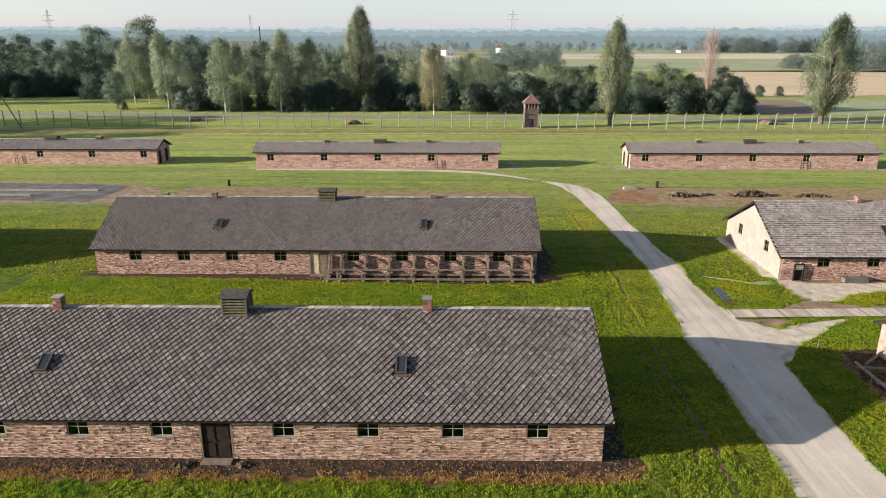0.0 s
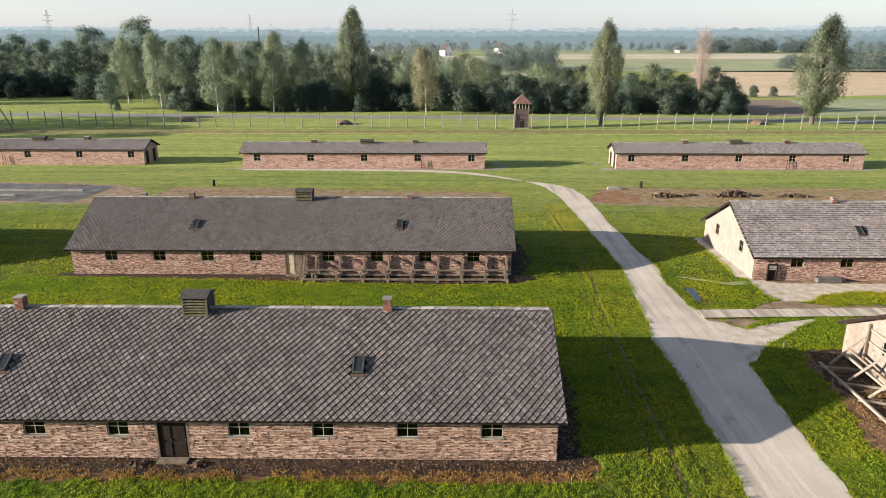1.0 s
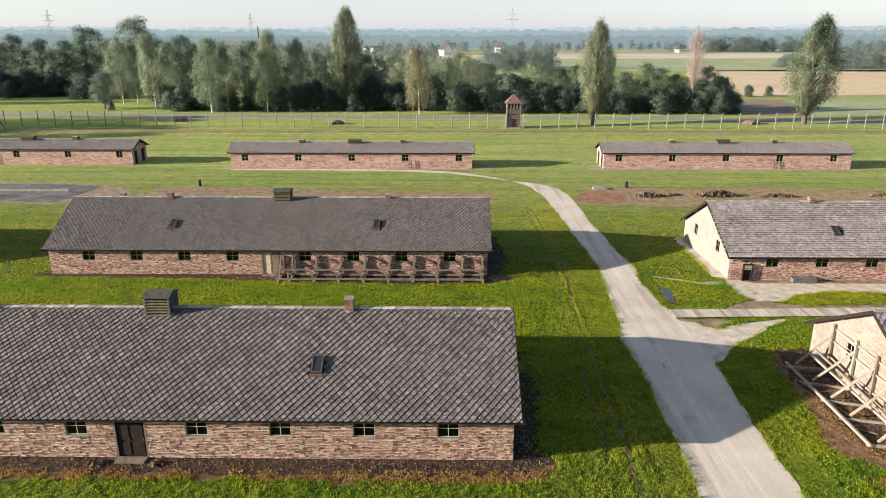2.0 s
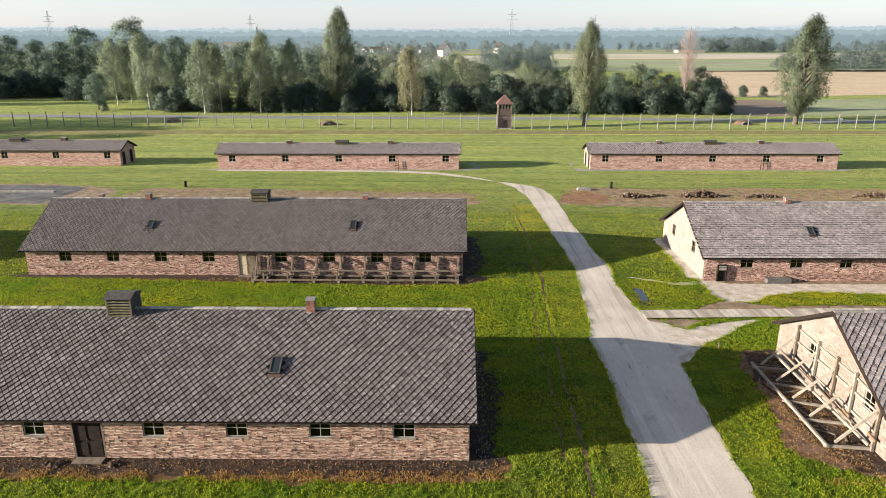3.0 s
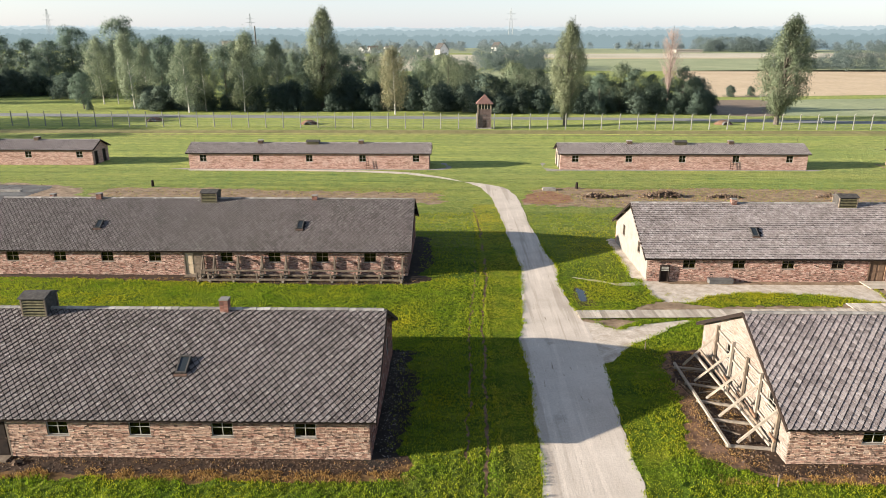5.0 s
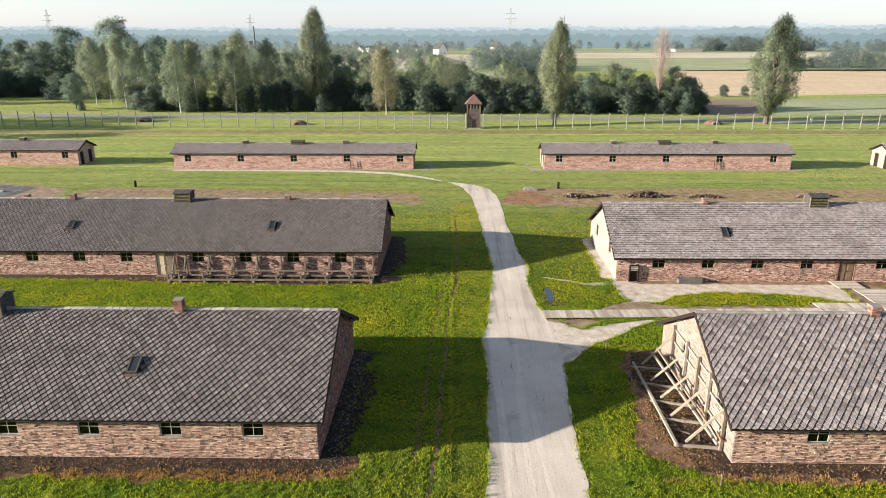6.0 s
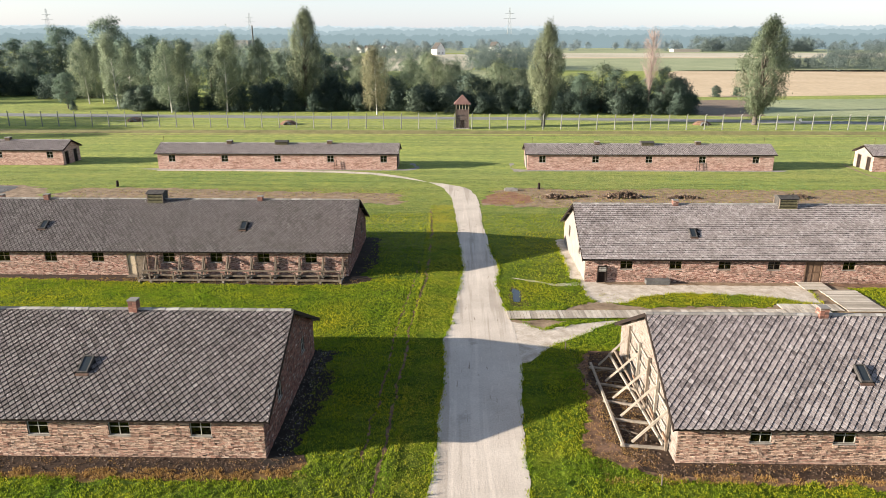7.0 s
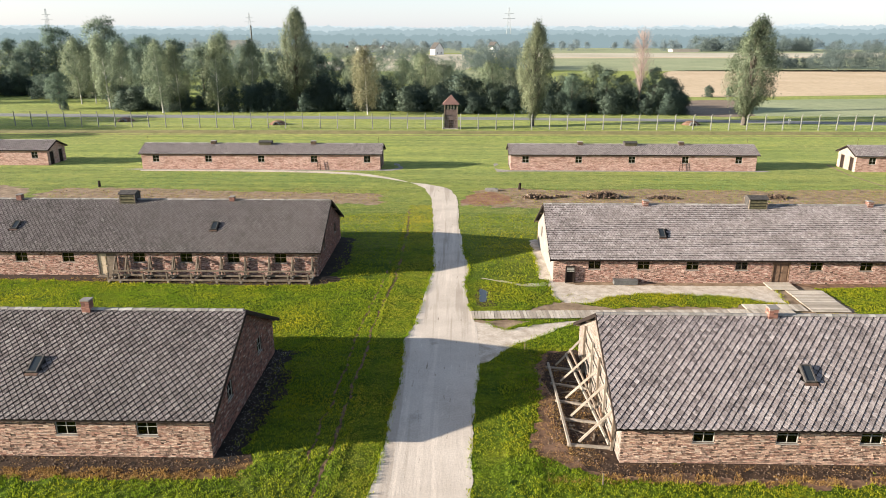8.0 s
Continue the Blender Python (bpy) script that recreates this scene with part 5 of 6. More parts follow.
stones("litter", 4200, strip(-29.5, 8.0, 25.7, 26.9), 0.075, "brown clods and litter along a wall foot", stone_mat, 1)
stones("litter", 3600, strip(25.4, 62, 25.7, 26.9), 0.075, "brown clods and litter along a wall foot", stone_mat, 2)
stones("litter", 1500, strip(23.2, 26.2, 27, 38), 0.085, "clods and chips under timber shores", stone_mat, 3)
stones("litter", 450, strip(7.1, 9.4, 26.8, 38.5), 0.075, "dark stones along a gable wall", stone_mat, 4)
stones("litter", 900, strip(7.1, 8.0, 27.0, 38.4), 0.06, "grey chips along a gable wall", concrete_mat, 10)
stones("litter", 700, strip(-29.5, 8.0, 51.1, 52.5), 0.08, "brown clods along a wall foot", stone_mat, 5)
stones("litter", 500, strip(20, 74, 78, 87), 0.10, "scattered stones on bare earth", stone_mat, 6)
stones("litter", 350, strip(-33, 9, 80, 86), 0.12, "scattered stones on bare earth", stone_mat, 7)
stones("litter", 240, strip(24, 62, 48.9, 51.4), 0.06, "small dark chips on trodden sand", stone_mat, 8)
stones("litter", 260, strip(-70, -42, 78, 89), 0.12, "stones on an old floor slab", stone_mat, 9)
for k, (x, y, lx, ly, h, n) in enumerate(((28.3, 82.0, 2.2, 0.7, 0.5, 170), (36.8, 82.4, 3.2, 0.9, 0.75, 320), (44.3, 82.2, 2.6, 0.6, 0.35, 160), (58.2, 82.6, 2.6, 0.7, 0.45, 160), (31.5, 82.8, 1.2, 0.5, 0.2, 50))):
    stones("rubble_heap", n, heap(x, y, lx, ly, h), 0.22, "low heap of broken bricks and stones", stone_mat, 20 + k)
for x, y in ((26.9, 87.2), (-29.3, 87.6)):
    s = Shape().tube([(x, y, 0), (x, y, 0.5), (x + 0.02, y, 0.85)], [0.20, 0.17, 0.15], 7)
    solid("stump", s, timber_dark, "short dark wooden stump in the grass", "stump", "stumps")
solid("concrete_block", Shape().box(22.3, 24.0, 85.8, 86.6, 0, 0.28).box(22.5, 23.6, 85.9, 86.5, 0.28, 0.36), concrete_mat, "broken concrete block on bare earth", "concrete block")
# remains of a foundation on the left slab
for x0, x1, y0, y1 in ((-68, -45, 84.1, 84.5), (-68, -52, 81.4, 81.7)):
    solid("kerb", Shape().box(x0, x1, y0, y1, 0.0, 0.22), concrete_mat, "low concrete edge of an old floor slab", "kerb", "slab edges")
stones("door_stones", 26, heap(-12.3, 26.3, 0.6, 0.3, 0.12), 0.16, "broken stones beside a doorstep", stone_mat, 31)
stones("door_stones", 14, heap(-9.5, 26.4, 0.4, 0.3, 0.12), 0.16, "broken stones beside a doorstep", stone_mat, 32)


def culvert(x, y):
    """An earth-covered concrete shelter: a half-round mouth in a small mound."""
    root = thing("culvert", "low earth mound with a dark round concrete mouth", "shelter", "mounds by the fence", at=(x, y, 0))
    ring = Shape()
    n = 9
    for k in range(n):
        a0, a1 = math.pi * k / n, math.pi * (k + 1) / n
        for r0, r1, y0, y1 in ((0.75, 1.0, -0.6, 0.6),):
            p = [(r * math.cos(a), yy, r * math.sin(a)) for r in (r0, r1) for a in (a0, a1) for yy in (y0, y1)]
            ring.add(p, [(0, 2, 6, 4), (1, 5, 7, 3), (4, 6, 7, 5), (0, 1, 3, 2)])
    root.scale = (0.8, 0.8, 0.8)
    part("mouth", ring, floor_mat, root)
    # A near-black sheet stands in for the shade inside the mouth.
    part("darkness", Shape().add([(0.74 * math.cos(math.pi * k / 8), 0.55, 0.74 * math.sin(math.pi * k / 8)) for k in range(9)], [tuple(range(9))]), soot_mat, root)
    hill, m = Shape(), 12
    vs = []
    for j in range(5):
        rr, zz = 2.6 - j * 0.5, 1.12 * math.sin(j / 4 * math.pi / 2)
        vs += [(rr * math.cos(2 * math.pi * k / m) * 1.1, 1.9 + rr * 0.75 * math.sin(2 * math.pi * k / m), zz + rnd.uniform(-0.04, 0.04)) for k in range(m)]
    hill.add(vs, [(j * m + k, j * m + (k + 1) % m, (j + 1) * m + (k + 1) % m, (j + 1) * m + k) for j in range(4) for k in range(m)] + [tuple(range(4 * m, 5 * m))])
    part("mound", hill, dirt_brown, root)
    return root


for x, y in ((72.2, 155.5), (-60.5, 160.0), (-22.5, 154.5)):
    culvert(x, y)
rope = thing("rope_barrier", "thin cord strung between small stakes on the lawn", "rope")
for (x, y) in ((23.0, 38.9), (23.4, 34.0), (25.2, 25.2)):
    part("stake", Shape().beam((x, y, 0), (x, y, 0.62), 0.05, 0.05), timber_old, rope)
part("cord", Shape().beam((23.0, 38.9, 0.58), (23.4, 34.0, 0.58), 0.005, 0.005).beam((23.4, 34.0, 0.58), (25.2, 25.2, 0.58), 0.005, 0.005), timber_old, rope)
# leaning pole and small white marker
solid("pole", Shape().tube([(-88.8, 140.5, 0.4), (-92.2, 140.8, 7.2)], [0.14, 0.10], 6), timber_old, "leaning wooden pole by the fence", "pole")
mk = thing("marker", "small white round marker on a post", "marker", at=(94.3, 156.8, 0))
part("post", Shape().tube([(0, 0, 0), (0, 0, 0.9)], [0.07, 0.06], 6), post_mat, mk)
part("disc", Shape().tube([(0, -0.06, 1.15), (0, 0.06, 1.15)], [0.34, 0.34], 12), white_mat, mk)
for x, y, z in ((-29.0, 103, 3.55), (6.6, 103, 3.55), (27.6, 103.2, 3.55), (62.7, 103.2, 3.55), (-46.2, 105.8, 3.55), (79, 102.7, 3.55)):
    solid("lightning_rod", Shape().beam((x, y, z), (x, y, z + 1.1), 0.035, 0.035), metal_mat, "thin iron rod on a roof end", "rod", "roof rods")
for x, y in ((-2.2, 100.35), (52.2, 100.55), (-67.0, 103.15)):
    lean = thing("ladder", "wooden ladder leaning on a brick wall", "ladder", "ladders", at=(x, y, 0))
    for dx in (-0.2, 0.2):
        part("rail", Shape().beam((dx, -0.10, 0), (dx, -0.05, 1.5), 0.05, 0.04), timber_dark, lean)
    for k in range(4):
        part("rung", Shape().beam((-0.175, -0.09 + 0.01 * k, 0.28 + 0.3 * k), (0.175, -0.09 + 0.01 * k, 0.28 + 0.3 * k), 0.03, 0.03), timber_dark, lean)


# ---- trees ----
def leaf_cloud(centres, count, spread, size, r, droop=0.0, axis=None):
    """Leaf sprays scattered about the given centres."""
    n = len(centres) * count
    c = np.repeat(np.array(centres), count, axis=0)
    off = r.normal(0, 1, (n, 3)) * np.array(spread)
    off[:, 2] -= np.abs(r.normal(0, 1, n)) * max(droop, 0.0)
    p = c + off
    a = r.normal(0, 1, (n, 3))
    a[:, 2] -= droop * 1.5 if droop >= 0 else droop * 2.0
    a /= np.linalg.norm(a, axis=1)[:, None]
    b = np.cross(a, r.normal(0, 1, (n, 3)))
    b /= np.linalg.norm(b, axis=1)[:, None] + 1e-9
    s = size * r.uniform(0.55, 1.3, (n, 1))
    v = np.stack([p - a * s, p + b * s * 0.6, p + a * s - b * s * 0.3], axis=1)
    unit = lambda q: q / (np.linalg.norm(q, axis=1)[:, None] + 1e-9)
    out = np.zeros_like(c) if axis is None else c - axis(c)
    nrm = unit(unit(off / np.array(spread)) * 0.8 + unit(out) * 0.8 + r.normal(0, 0.35, (n, 3)) + np.array((0, 0, 0.25)))
    face = np.cross(v[:, 1] - v[:, 0], v[:, 2] - v[:, 0])
    turn = (face * nrm).sum(1) < 0
    v[turn] = v[turn][:, ::-1]
    return v.reshape(-1, 3), np.arange(n * 3).reshape(-1, 3), np.repeat(nrm, 3, axis=0)


def make_tree(kind, h, seed):
    """A tree of that kind and height, standing at the origin: trunk with limbs, crown of leaf sprays."""
    r = np.random.default_rng(seed)
    pr = random.Random(seed)
    trunk = Shape()
    lean = pr.uniform(-0.04, 0.04)
    if kind == "poplar":
        n, mat, bark = 330, leaf_poplar, bark_mat
        axis = lambda z: ((z / h) ** 2 * h * 0.055, 0.0)
        rad = lambda t: h * 0.195 * (max(0.0, math.sin(math.pi * min(1, (t - 0.12) / 0.89) ** 0.95)) ** 0.7) if t > 0.12 else 0
        lo, spread, size, cnt, droop = 0.12, (0.36, 0.36, 0.75), 0.17, 90, -0.8
    elif kind in ("birch", "gold"):
        n, mat, bark = 95, leaf_birch if kind == "birch" else leaf_gold, birch_bark
        axis = lambda z: (lean * z, 0.02 * z)
        rad = lambda t: h * 0.20 * (max(0.0, 1 - abs((t - 0.52) / 0.50) ** 2.2)) ** 0.7 if t > 0.1 else 0
        lo, spread, size, cnt, droop = 0.20, (0.45, 0.45, 0.55), 0.17, 120, 0.85
    elif kind == "shrub":
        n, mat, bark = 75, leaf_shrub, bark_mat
        axis = lambda z: (0, 0)
        rad = lambda t: h * 0.55 * (max(0.0, 1 - t ** 2.0)) ** 0.5
        lo, spread, size, cnt, droop = 0.04, (0.42, 0.42, 0.38), 0.18, 62, 0.1
    elif kind == "thicket":
        # Thicket leaves are lightened for haze and sunlit tops.
        n, mat, bark = 110, leaf_thicket, bark_mat
        axis = lambda z: (lean * z, 0.0)
        rad = lambda t: h * 0.42 * (max(0.0, 1 - abs((t - 0.42) / 0.60) ** 2.2)) ** 0.6
        lo, spread, size, cnt, droop = 0.05, (0.52, 0.52, 0.5), 0.20, 78, 0.0
    else:
        n, mat, bark = 120, leaf_dark, bark_mat
        axis = lambda z: (lean * z, -0.02 * z)
        rad = lambda t: h * 0.30 * (max(0.0, 1 - abs((t - 0.58) / 0.46) ** 2.4)) ** 0.6 if t > 0.1 else 0
        lo, spread, size, cnt, droop = 0.14, (0.62, 0.62, 0.5), 0.235, 78, 0.15
    pts = [(*axis(z), z) for z in (h * k / 7 for k in range(8))]
    br = h * {"poplar": 0.018, "birch": 0.009, "gold": 0.009}.get(kind, 0.014)
    if kind == "shrub":
        pts = [(0, 0, 0), (0.1, 0, h * 0.3), (0.1, 0.1, h * 0.6)]
        trunk.tube(pts, [0.09, 0.06, 0.02], 5)
    else:
        trunk.tube(pts, [br * (1.25 if k == 0 else 1 - k / 7.6) for k in range(8)], 7)
    centres = []
    lobes = [(pr.uniform(0, 6.28), pr.uniform(lo + 0.1, 0.95), pr.uniform(0.75, 1.25) if kind != "poplar" else pr.uniform(0.85, 1.1)) for _ in range(9)]
    for i in range(n):
        t = lo + (1 - lo) * (i + pr.random()) / n
        ang = pr.uniform(0, 6.28)
        q = pr.random() ** 0.45
        bulge = 1.0
        for la, lt, ls in lobes:
            d = (1 - math.cos(ang - la)) * 0.8 + ((t - lt) / 0.16) ** 2
            bulge += (ls - 1.0) * math.exp(-d)
        bulge *= pr.uniform(0.82, 1.12)
        ax, ay = axis(t * h)
        rr = rad(t) * q * bulge
        c = (ax + rr * math.cos(ang), ay + rr * math.sin(ang), t * h)
        centres.append(c)
        if i % 4 == 0 and kind != "shrub" and rr > 0.4:
            bz = max(h * 0.12, c[2] - rr * (1.6 if kind == "poplar" else 0.7))
            trunk.tube([(*axis(bz), bz), ((c[0] + axis(bz)[0]) / 2, (c[1] + axis(bz)[1]) / 2, (bz + c[2]) / 2 + 0.2), c], [br * 0.33, br * 0.2, br * 0.07], 4)
    v, tr, nrm = leaf_cloud(centres, cnt, spread, size, r, droop, lambda c: np.column_stack([lean * c[:, 2] * (kind not in ('poplar', 'shrub')), 0 * c[:, 1], c[:, 2] * 0.75 + 0.1 * h]))
    v[:, 2] = np.maximum(v[:, 2], 0.05)
    root = thing("tree" if kind != "shrub" else "shrub", TREE_LABELS[kind], "tree" if kind != "shrub" else "shrub", "trees behind the fence")
    part("trunk", trunk, bark, root)
    part("crown", array_mesh("crown", v, tr, mat, nrm), None, root)
    return root


TREE_LABELS = {"poplar": "tall wind-swept poplar with silvery green leaves", "birch": "slender birch with drooping pale green crown", "gold": "slender birch with yellowing drooping leaves",
               "broad": "dense dark green broadleaf tree", "thicket": "bushy thicket tree, its green lightened for haze", "shrub": "dense rounded shrub, its green darkened for shade"}
KINDS = {k: [make_tree(k, h, s) for h, s in hs] for k, hs in dict(poplar=((22.0, 1), (22.0, 24)), thicket=((12.0, 13), (12.0, 14)), birch=((17.0, 3), (17.0, 4), (17.0, 5)), gold=((15.0, 6),), broad=((16.0, 7), (16.0, 8), (16.0, 9)), shrub=((5.0, 10), (5.0, 11), (5.0, 12))).items()}
HEIGHTS = dict(thicket=12.0, poplar=22.0, birch=17.0, gold=15.0, broad=16.0, shrub=5.0)
USED = set()


def plant(kind, x, y, h, which=0, turn=None, wide=1.0):
    src = KINDS[kind][which % len(KINDS[kind])]
    s = h / HEIGHTS[kind]
    m = pose(x, y, 0, 0, 0, rnd.uniform(0, 360) if turn is None else turn) @ Matrix.Diagonal((s * wide, s * wide, s, 1))
    if src.name not in USED:
        USED.add(src.name)
        src.matrix_basis = m
        return src
    c = copy_thing(src, pose(0, 0, 0))
    c.matrix_basis = m
    return c


def ahead(bearing, y):
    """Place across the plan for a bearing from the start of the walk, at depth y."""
    return (y * 0.955 + 5.5) * (bearing - 784) / 1200.6 - 0.012 * y


plant("poplar", 35.7, 154.7, 21.4, 0, 50)
plant("poplar", 84.0, 156.8, 22.4, 1, 0, 1.25)
plant("poplar", ahead(635, 186), 186, 25.2, 1, 0, 1.0)
plant("gold", ahead(768, 176), 176, 16.6, 0)
for px, y, h, k in ((297, 189, 20.0, 0), (398, 180, 18.4, 1), (428, 183, 17.6, 2), (497, 182, 19.6, 0), (237, 204, 19.0, 1), (262, 206, 17.0, 2), (508, 194, 20.5, 2), (552, 196, 18.5, 1), (318, 196, 17.5, 0)):
    plant("birch", ahead(px, y), y, h, k)
for px, y, h in ((205, 190, 9.6), (115, 232, 11.5), (58, 236, 9.0), (10, 250, 18.5), (45, 262, 19.5), (92, 268, 18.0), (170, 272, 22.5), (130, 258, 17.5), (268, 262, 25.5), (215, 268, 18.0), (340, 224, 15.5), (365, 226, 16.5), (455, 215, 16.0),
                 (585, 205, 14.5), (610, 208, 13.5), (665, 200, 14.0), (540, 215, 16.5), (690, 215, 13.0), (640, 222, 15.5), (470, 232, 17.5), (345, 240, 19.0), (395, 244, 18.0), (300, 236, 18.0), (-30, 250, 18.0), (-75, 240, 16.0), (-60, 265, 20.0)):
    plant("broad", ahead(px, y), y, h, rnd.randrange(3), wide=rnd.uniform(0.9, 1.25))
for px, y, h in ((735, 196, 11.5), (815, 205, 12.5), (850, 215, 13.0), (880, 214, 11.0), (715, 230, 13.0), (830, 240, 13.5), (980, 190, 11.5), (1010, 192, 10.5), (960, 215, 11.5), (1040, 200, 11.0), (1125, 182, 10.0), (1160, 184, 12.0), (1185, 182, 11.0), (1215, 182, 9.5),
                 (1270, 180, 11.5), (1290, 181, 9.0), (940, 188, 8.5), (915, 192, 9.0), (1240, 190, 8.5), (1100, 190, 9.0)):
    plant("thicket" if px < 1120 or px == 1160 else "broad", ahead(px, y), y, h, rnd.randrange(3), wide=rnd.uniform(0.9, 1.2))
for i in range(46):
    px = 330 + i * 21.5 + rnd.uniform(-8, 8)
    if 1035 < px < 1060:
        continue
    y = (183.0 if px < 900 else 177.0) + rnd.uniform(0, 5)
    plant("shrub", ahead(px, y), y, rnd.uniform(3.2, 6.2), rnd.randrange(3), wide=rnd.uniform(0.9, 1.3))
for i in range(26):
    px = 560 + i * 29 + rnd.uniform(-10, 10)
    plant("shrub", ahead(px, 190), 190 + rnd.uniform(-3, 6), rnd.uniform(5.5, 9.0), rnd.randrange(3), wide=rnd.uniform(0.9, 1.2))
for px, y, h in ((30, 225, 5), (165, 228, 5), (175, 226, 4.5), (1300, 177, 5.5), (1310, 178, 4.5), (216, 186, 2.2), (1318, 181, 5.0), (1340, 232, 3.5), (1375, 236, 3.0), (900, 182, 4.5), (928, 180, 4.0), (950, 183, 5.0)):
    plant("shrub", ahead(px, y), y, h, rnd.randrange(3))
# undergrowth that closes the foot of the wood, and the trees beyond the left edge that shade it
for i in range(24):
    px = -70 + i * 13.5 + rnd.uniform(-6, 6)
    y = 236 + rnd.uniform(-6, 8) - (10 if px > 150 else 0)
    plant("shrub", ahead(px, y), y, rnd.uniform(4.5, 8.0), rnd.randrange(3), wide=rnd.uniform(1.0, 1.3))
for i in range(12):
    px = 300 + i * 12 + rnd.uniform(-5, 5)
    plant("shrub", ahead(px, 186), 186 + rnd.uniform(-2, 8), rnd.uniform(3.5, 7.0), rnd.randrange(3), wide=rnd.uniform(0.9, 1.2))
for x, y, h in ((-118, 126, 14), (-127, 134, 16), (-117, 141, 13), (-131, 148, 17), (-124, 156, 15), (-142, 140, 17), (-178, 196, 19), (-186, 208, 20), (-182, 222, 19), (-190, 236, 21), (-200, 216, 20)):
    plant("broad", x, y, h, rnd.randrange(3), wide=rnd.uniform(1.0, 1.3))
for ts in KINDS.values():
    for t in ts:
        if t.name not in USED:
            t.location = (ahead(600, 210), 212, 0)


def bare_poplar(x, y, h):
    """A leafless poplar with many steep reddish twigs."""
    root = thing("tree", "bare reddish poplar with steep leafless twigs", "tree", "trees behind the fence", at=(x, y, 0))
    pr = random.Random(5)
    part("trunk", Shape().tube([(0, 0, 0), (0.1, 0, h * 0.4), (0, 0.1, h * 0.75), (0.1, 0, h)], [0.28, 0.2, 0.1, 0.03], 6), bark_mat, root)
    tw = Shape()
    for k in range(230):
        z = h * (0.26 + 0.62 * pr.random())
        a = pr.uniform(0, 6.28)
        t = z / h
        l = h * 0.20 * (1.08 - t) ** 0.6 * pr.uniform(0.6, 1.2)
        d = h * 0.155 * pr.uniform(0.25, 1.0) * math.sin(math.pi * min(1.0, max(0.05, (1.04 - t) / 0.9))) ** 0.7
        p1 = (math.cos(a) * d * 0.55, math.sin(a) * d * 0.55, z + l * 0.45)
        p2 = (math.cos(a) * d, math.sin(a) * d, min(z + l, h))
        tw.tube([(0, 0, z - l * 0.2), p1, p2], [0.045, 0.028, 0.010], 3)
        for _ in range(3):
            q = Vector(p1).lerp(Vector(p2), pr.uniform(0.1, 0.8))
            e = q + Vector((pr.uniform(-0.7, 0.7), pr.uniform(-0.7, 0.7), pr.uniform(0.6, 1.6)))
            tw.tube([q, e], [0.022, 0.010], 3)
    part("crown", tw, twig_mat, root)


bare_poplar(ahead(1245, 179), 179, 21.8)


def far_woods(name, spots, h, mat, label, seed, leaf):
    """A far belt of woodland: crowns of leaf sprays, too far to pick apart."""
    r = np.random.default_rng(seed)
    cs = []
    for x, y in spots:
        hh = h * r.uniform(0.65, 1.2)
        for _ in range(26):
            a, q = r.uniform(0, 6.28), r.random() ** 0.5
            t = r.uniform(0.08, 1.0)
            w = hh * 0.45 * (1 - t ** 2.5) ** 0.5
            cs.append((x + math.cos(a) * q * w, y + math.sin(a) * q * w, t * hh * 0.95))
    v, t, nrm = leaf_cloud(cs, 20, (leaf * 1.1, leaf * 1.1, leaf * 0.8), leaf * 0.5, r)
    v[:, 2] = np.maximum(v[:, 2], 0.1)
    return tagged(new(name, array_mesh(name, v, t, mat, nrm)), label, "woodland", kind="stuff")


def spots(n, px0, px1, y0, y1, seed):
    pr = random.Random(seed)
    out = []
    for _ in range(n):
        y = pr.uniform(y0, y1)
        out.append((ahead(pr.uniform(px0, px1), y), y))
    return out


far_woods("woodland", spots(60, 690, 900, 265, 330, 1), 10.0, leaf_dark, "green thicket behind the first trees", 31, 0.55)
far_woods("woodland", spots(70, 870, 985, 400, 480, 2), 13.0, leaf_far, "haze-tinted grey-green grove beyond the fields", 32, 0.8)
far_woods("woodland", spots(120, 1490, 1900, 400, 470, 3), 15.0, leaf_far, "haze-tinted grey-green wood beside stubble fields", 33, 0.8)
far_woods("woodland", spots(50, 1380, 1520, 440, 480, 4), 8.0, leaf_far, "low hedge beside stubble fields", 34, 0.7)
far_woods("woodland", spots(150, -150, 600, 330, 480, 5), 15.0, leaf_far, "haze-tinted grey-green wood behind the tree belt", 35, 0.9)
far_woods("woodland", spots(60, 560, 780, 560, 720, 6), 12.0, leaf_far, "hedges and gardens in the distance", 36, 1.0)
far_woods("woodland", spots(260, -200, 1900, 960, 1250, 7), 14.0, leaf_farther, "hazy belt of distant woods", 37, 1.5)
far_woods("woodland", spots(60, 1240, 1440, 950, 1050, 9), 18.0, leaf_far, "haze-tinted grey-green wood at the end of the fields", 39, 1.7)


def backdrop(dist, low, high, colour, seed):
    """A plain glowing rim of hazy woods on the horizon, far behind all the rest."""
    m = bpy.data.materials.new("horizon_haze")
    m.use_nodes = True
    nt = m.node_tree
    nt.nodes.remove(nt.nodes["Principled BSDF"])
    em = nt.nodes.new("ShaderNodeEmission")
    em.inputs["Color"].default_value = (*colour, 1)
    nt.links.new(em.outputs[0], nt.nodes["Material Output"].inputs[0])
    s, n = Shape(), 1500
    top = []
    for i in range(n + 1):
        a = radians(30 + 120 * i / n)
        f = 0.5 + 0.28 * noise.noise((i * 0.02, seed, 0)) + 0.25 * noise.noise((i * 0.13, seed, 4)) + 0.22 * noise.noise((i * 0.42, seed, 8))
        top.append((dist * math.cos(a), dist * math.sin(a), low + (high - low) * f))
    s.add([(x, y, -1.0) for x, y, z in top] + top, [(i, i + 1, n + 2 + i, n + 1 + i) for i in range(n)])
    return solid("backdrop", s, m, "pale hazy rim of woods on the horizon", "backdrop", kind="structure")


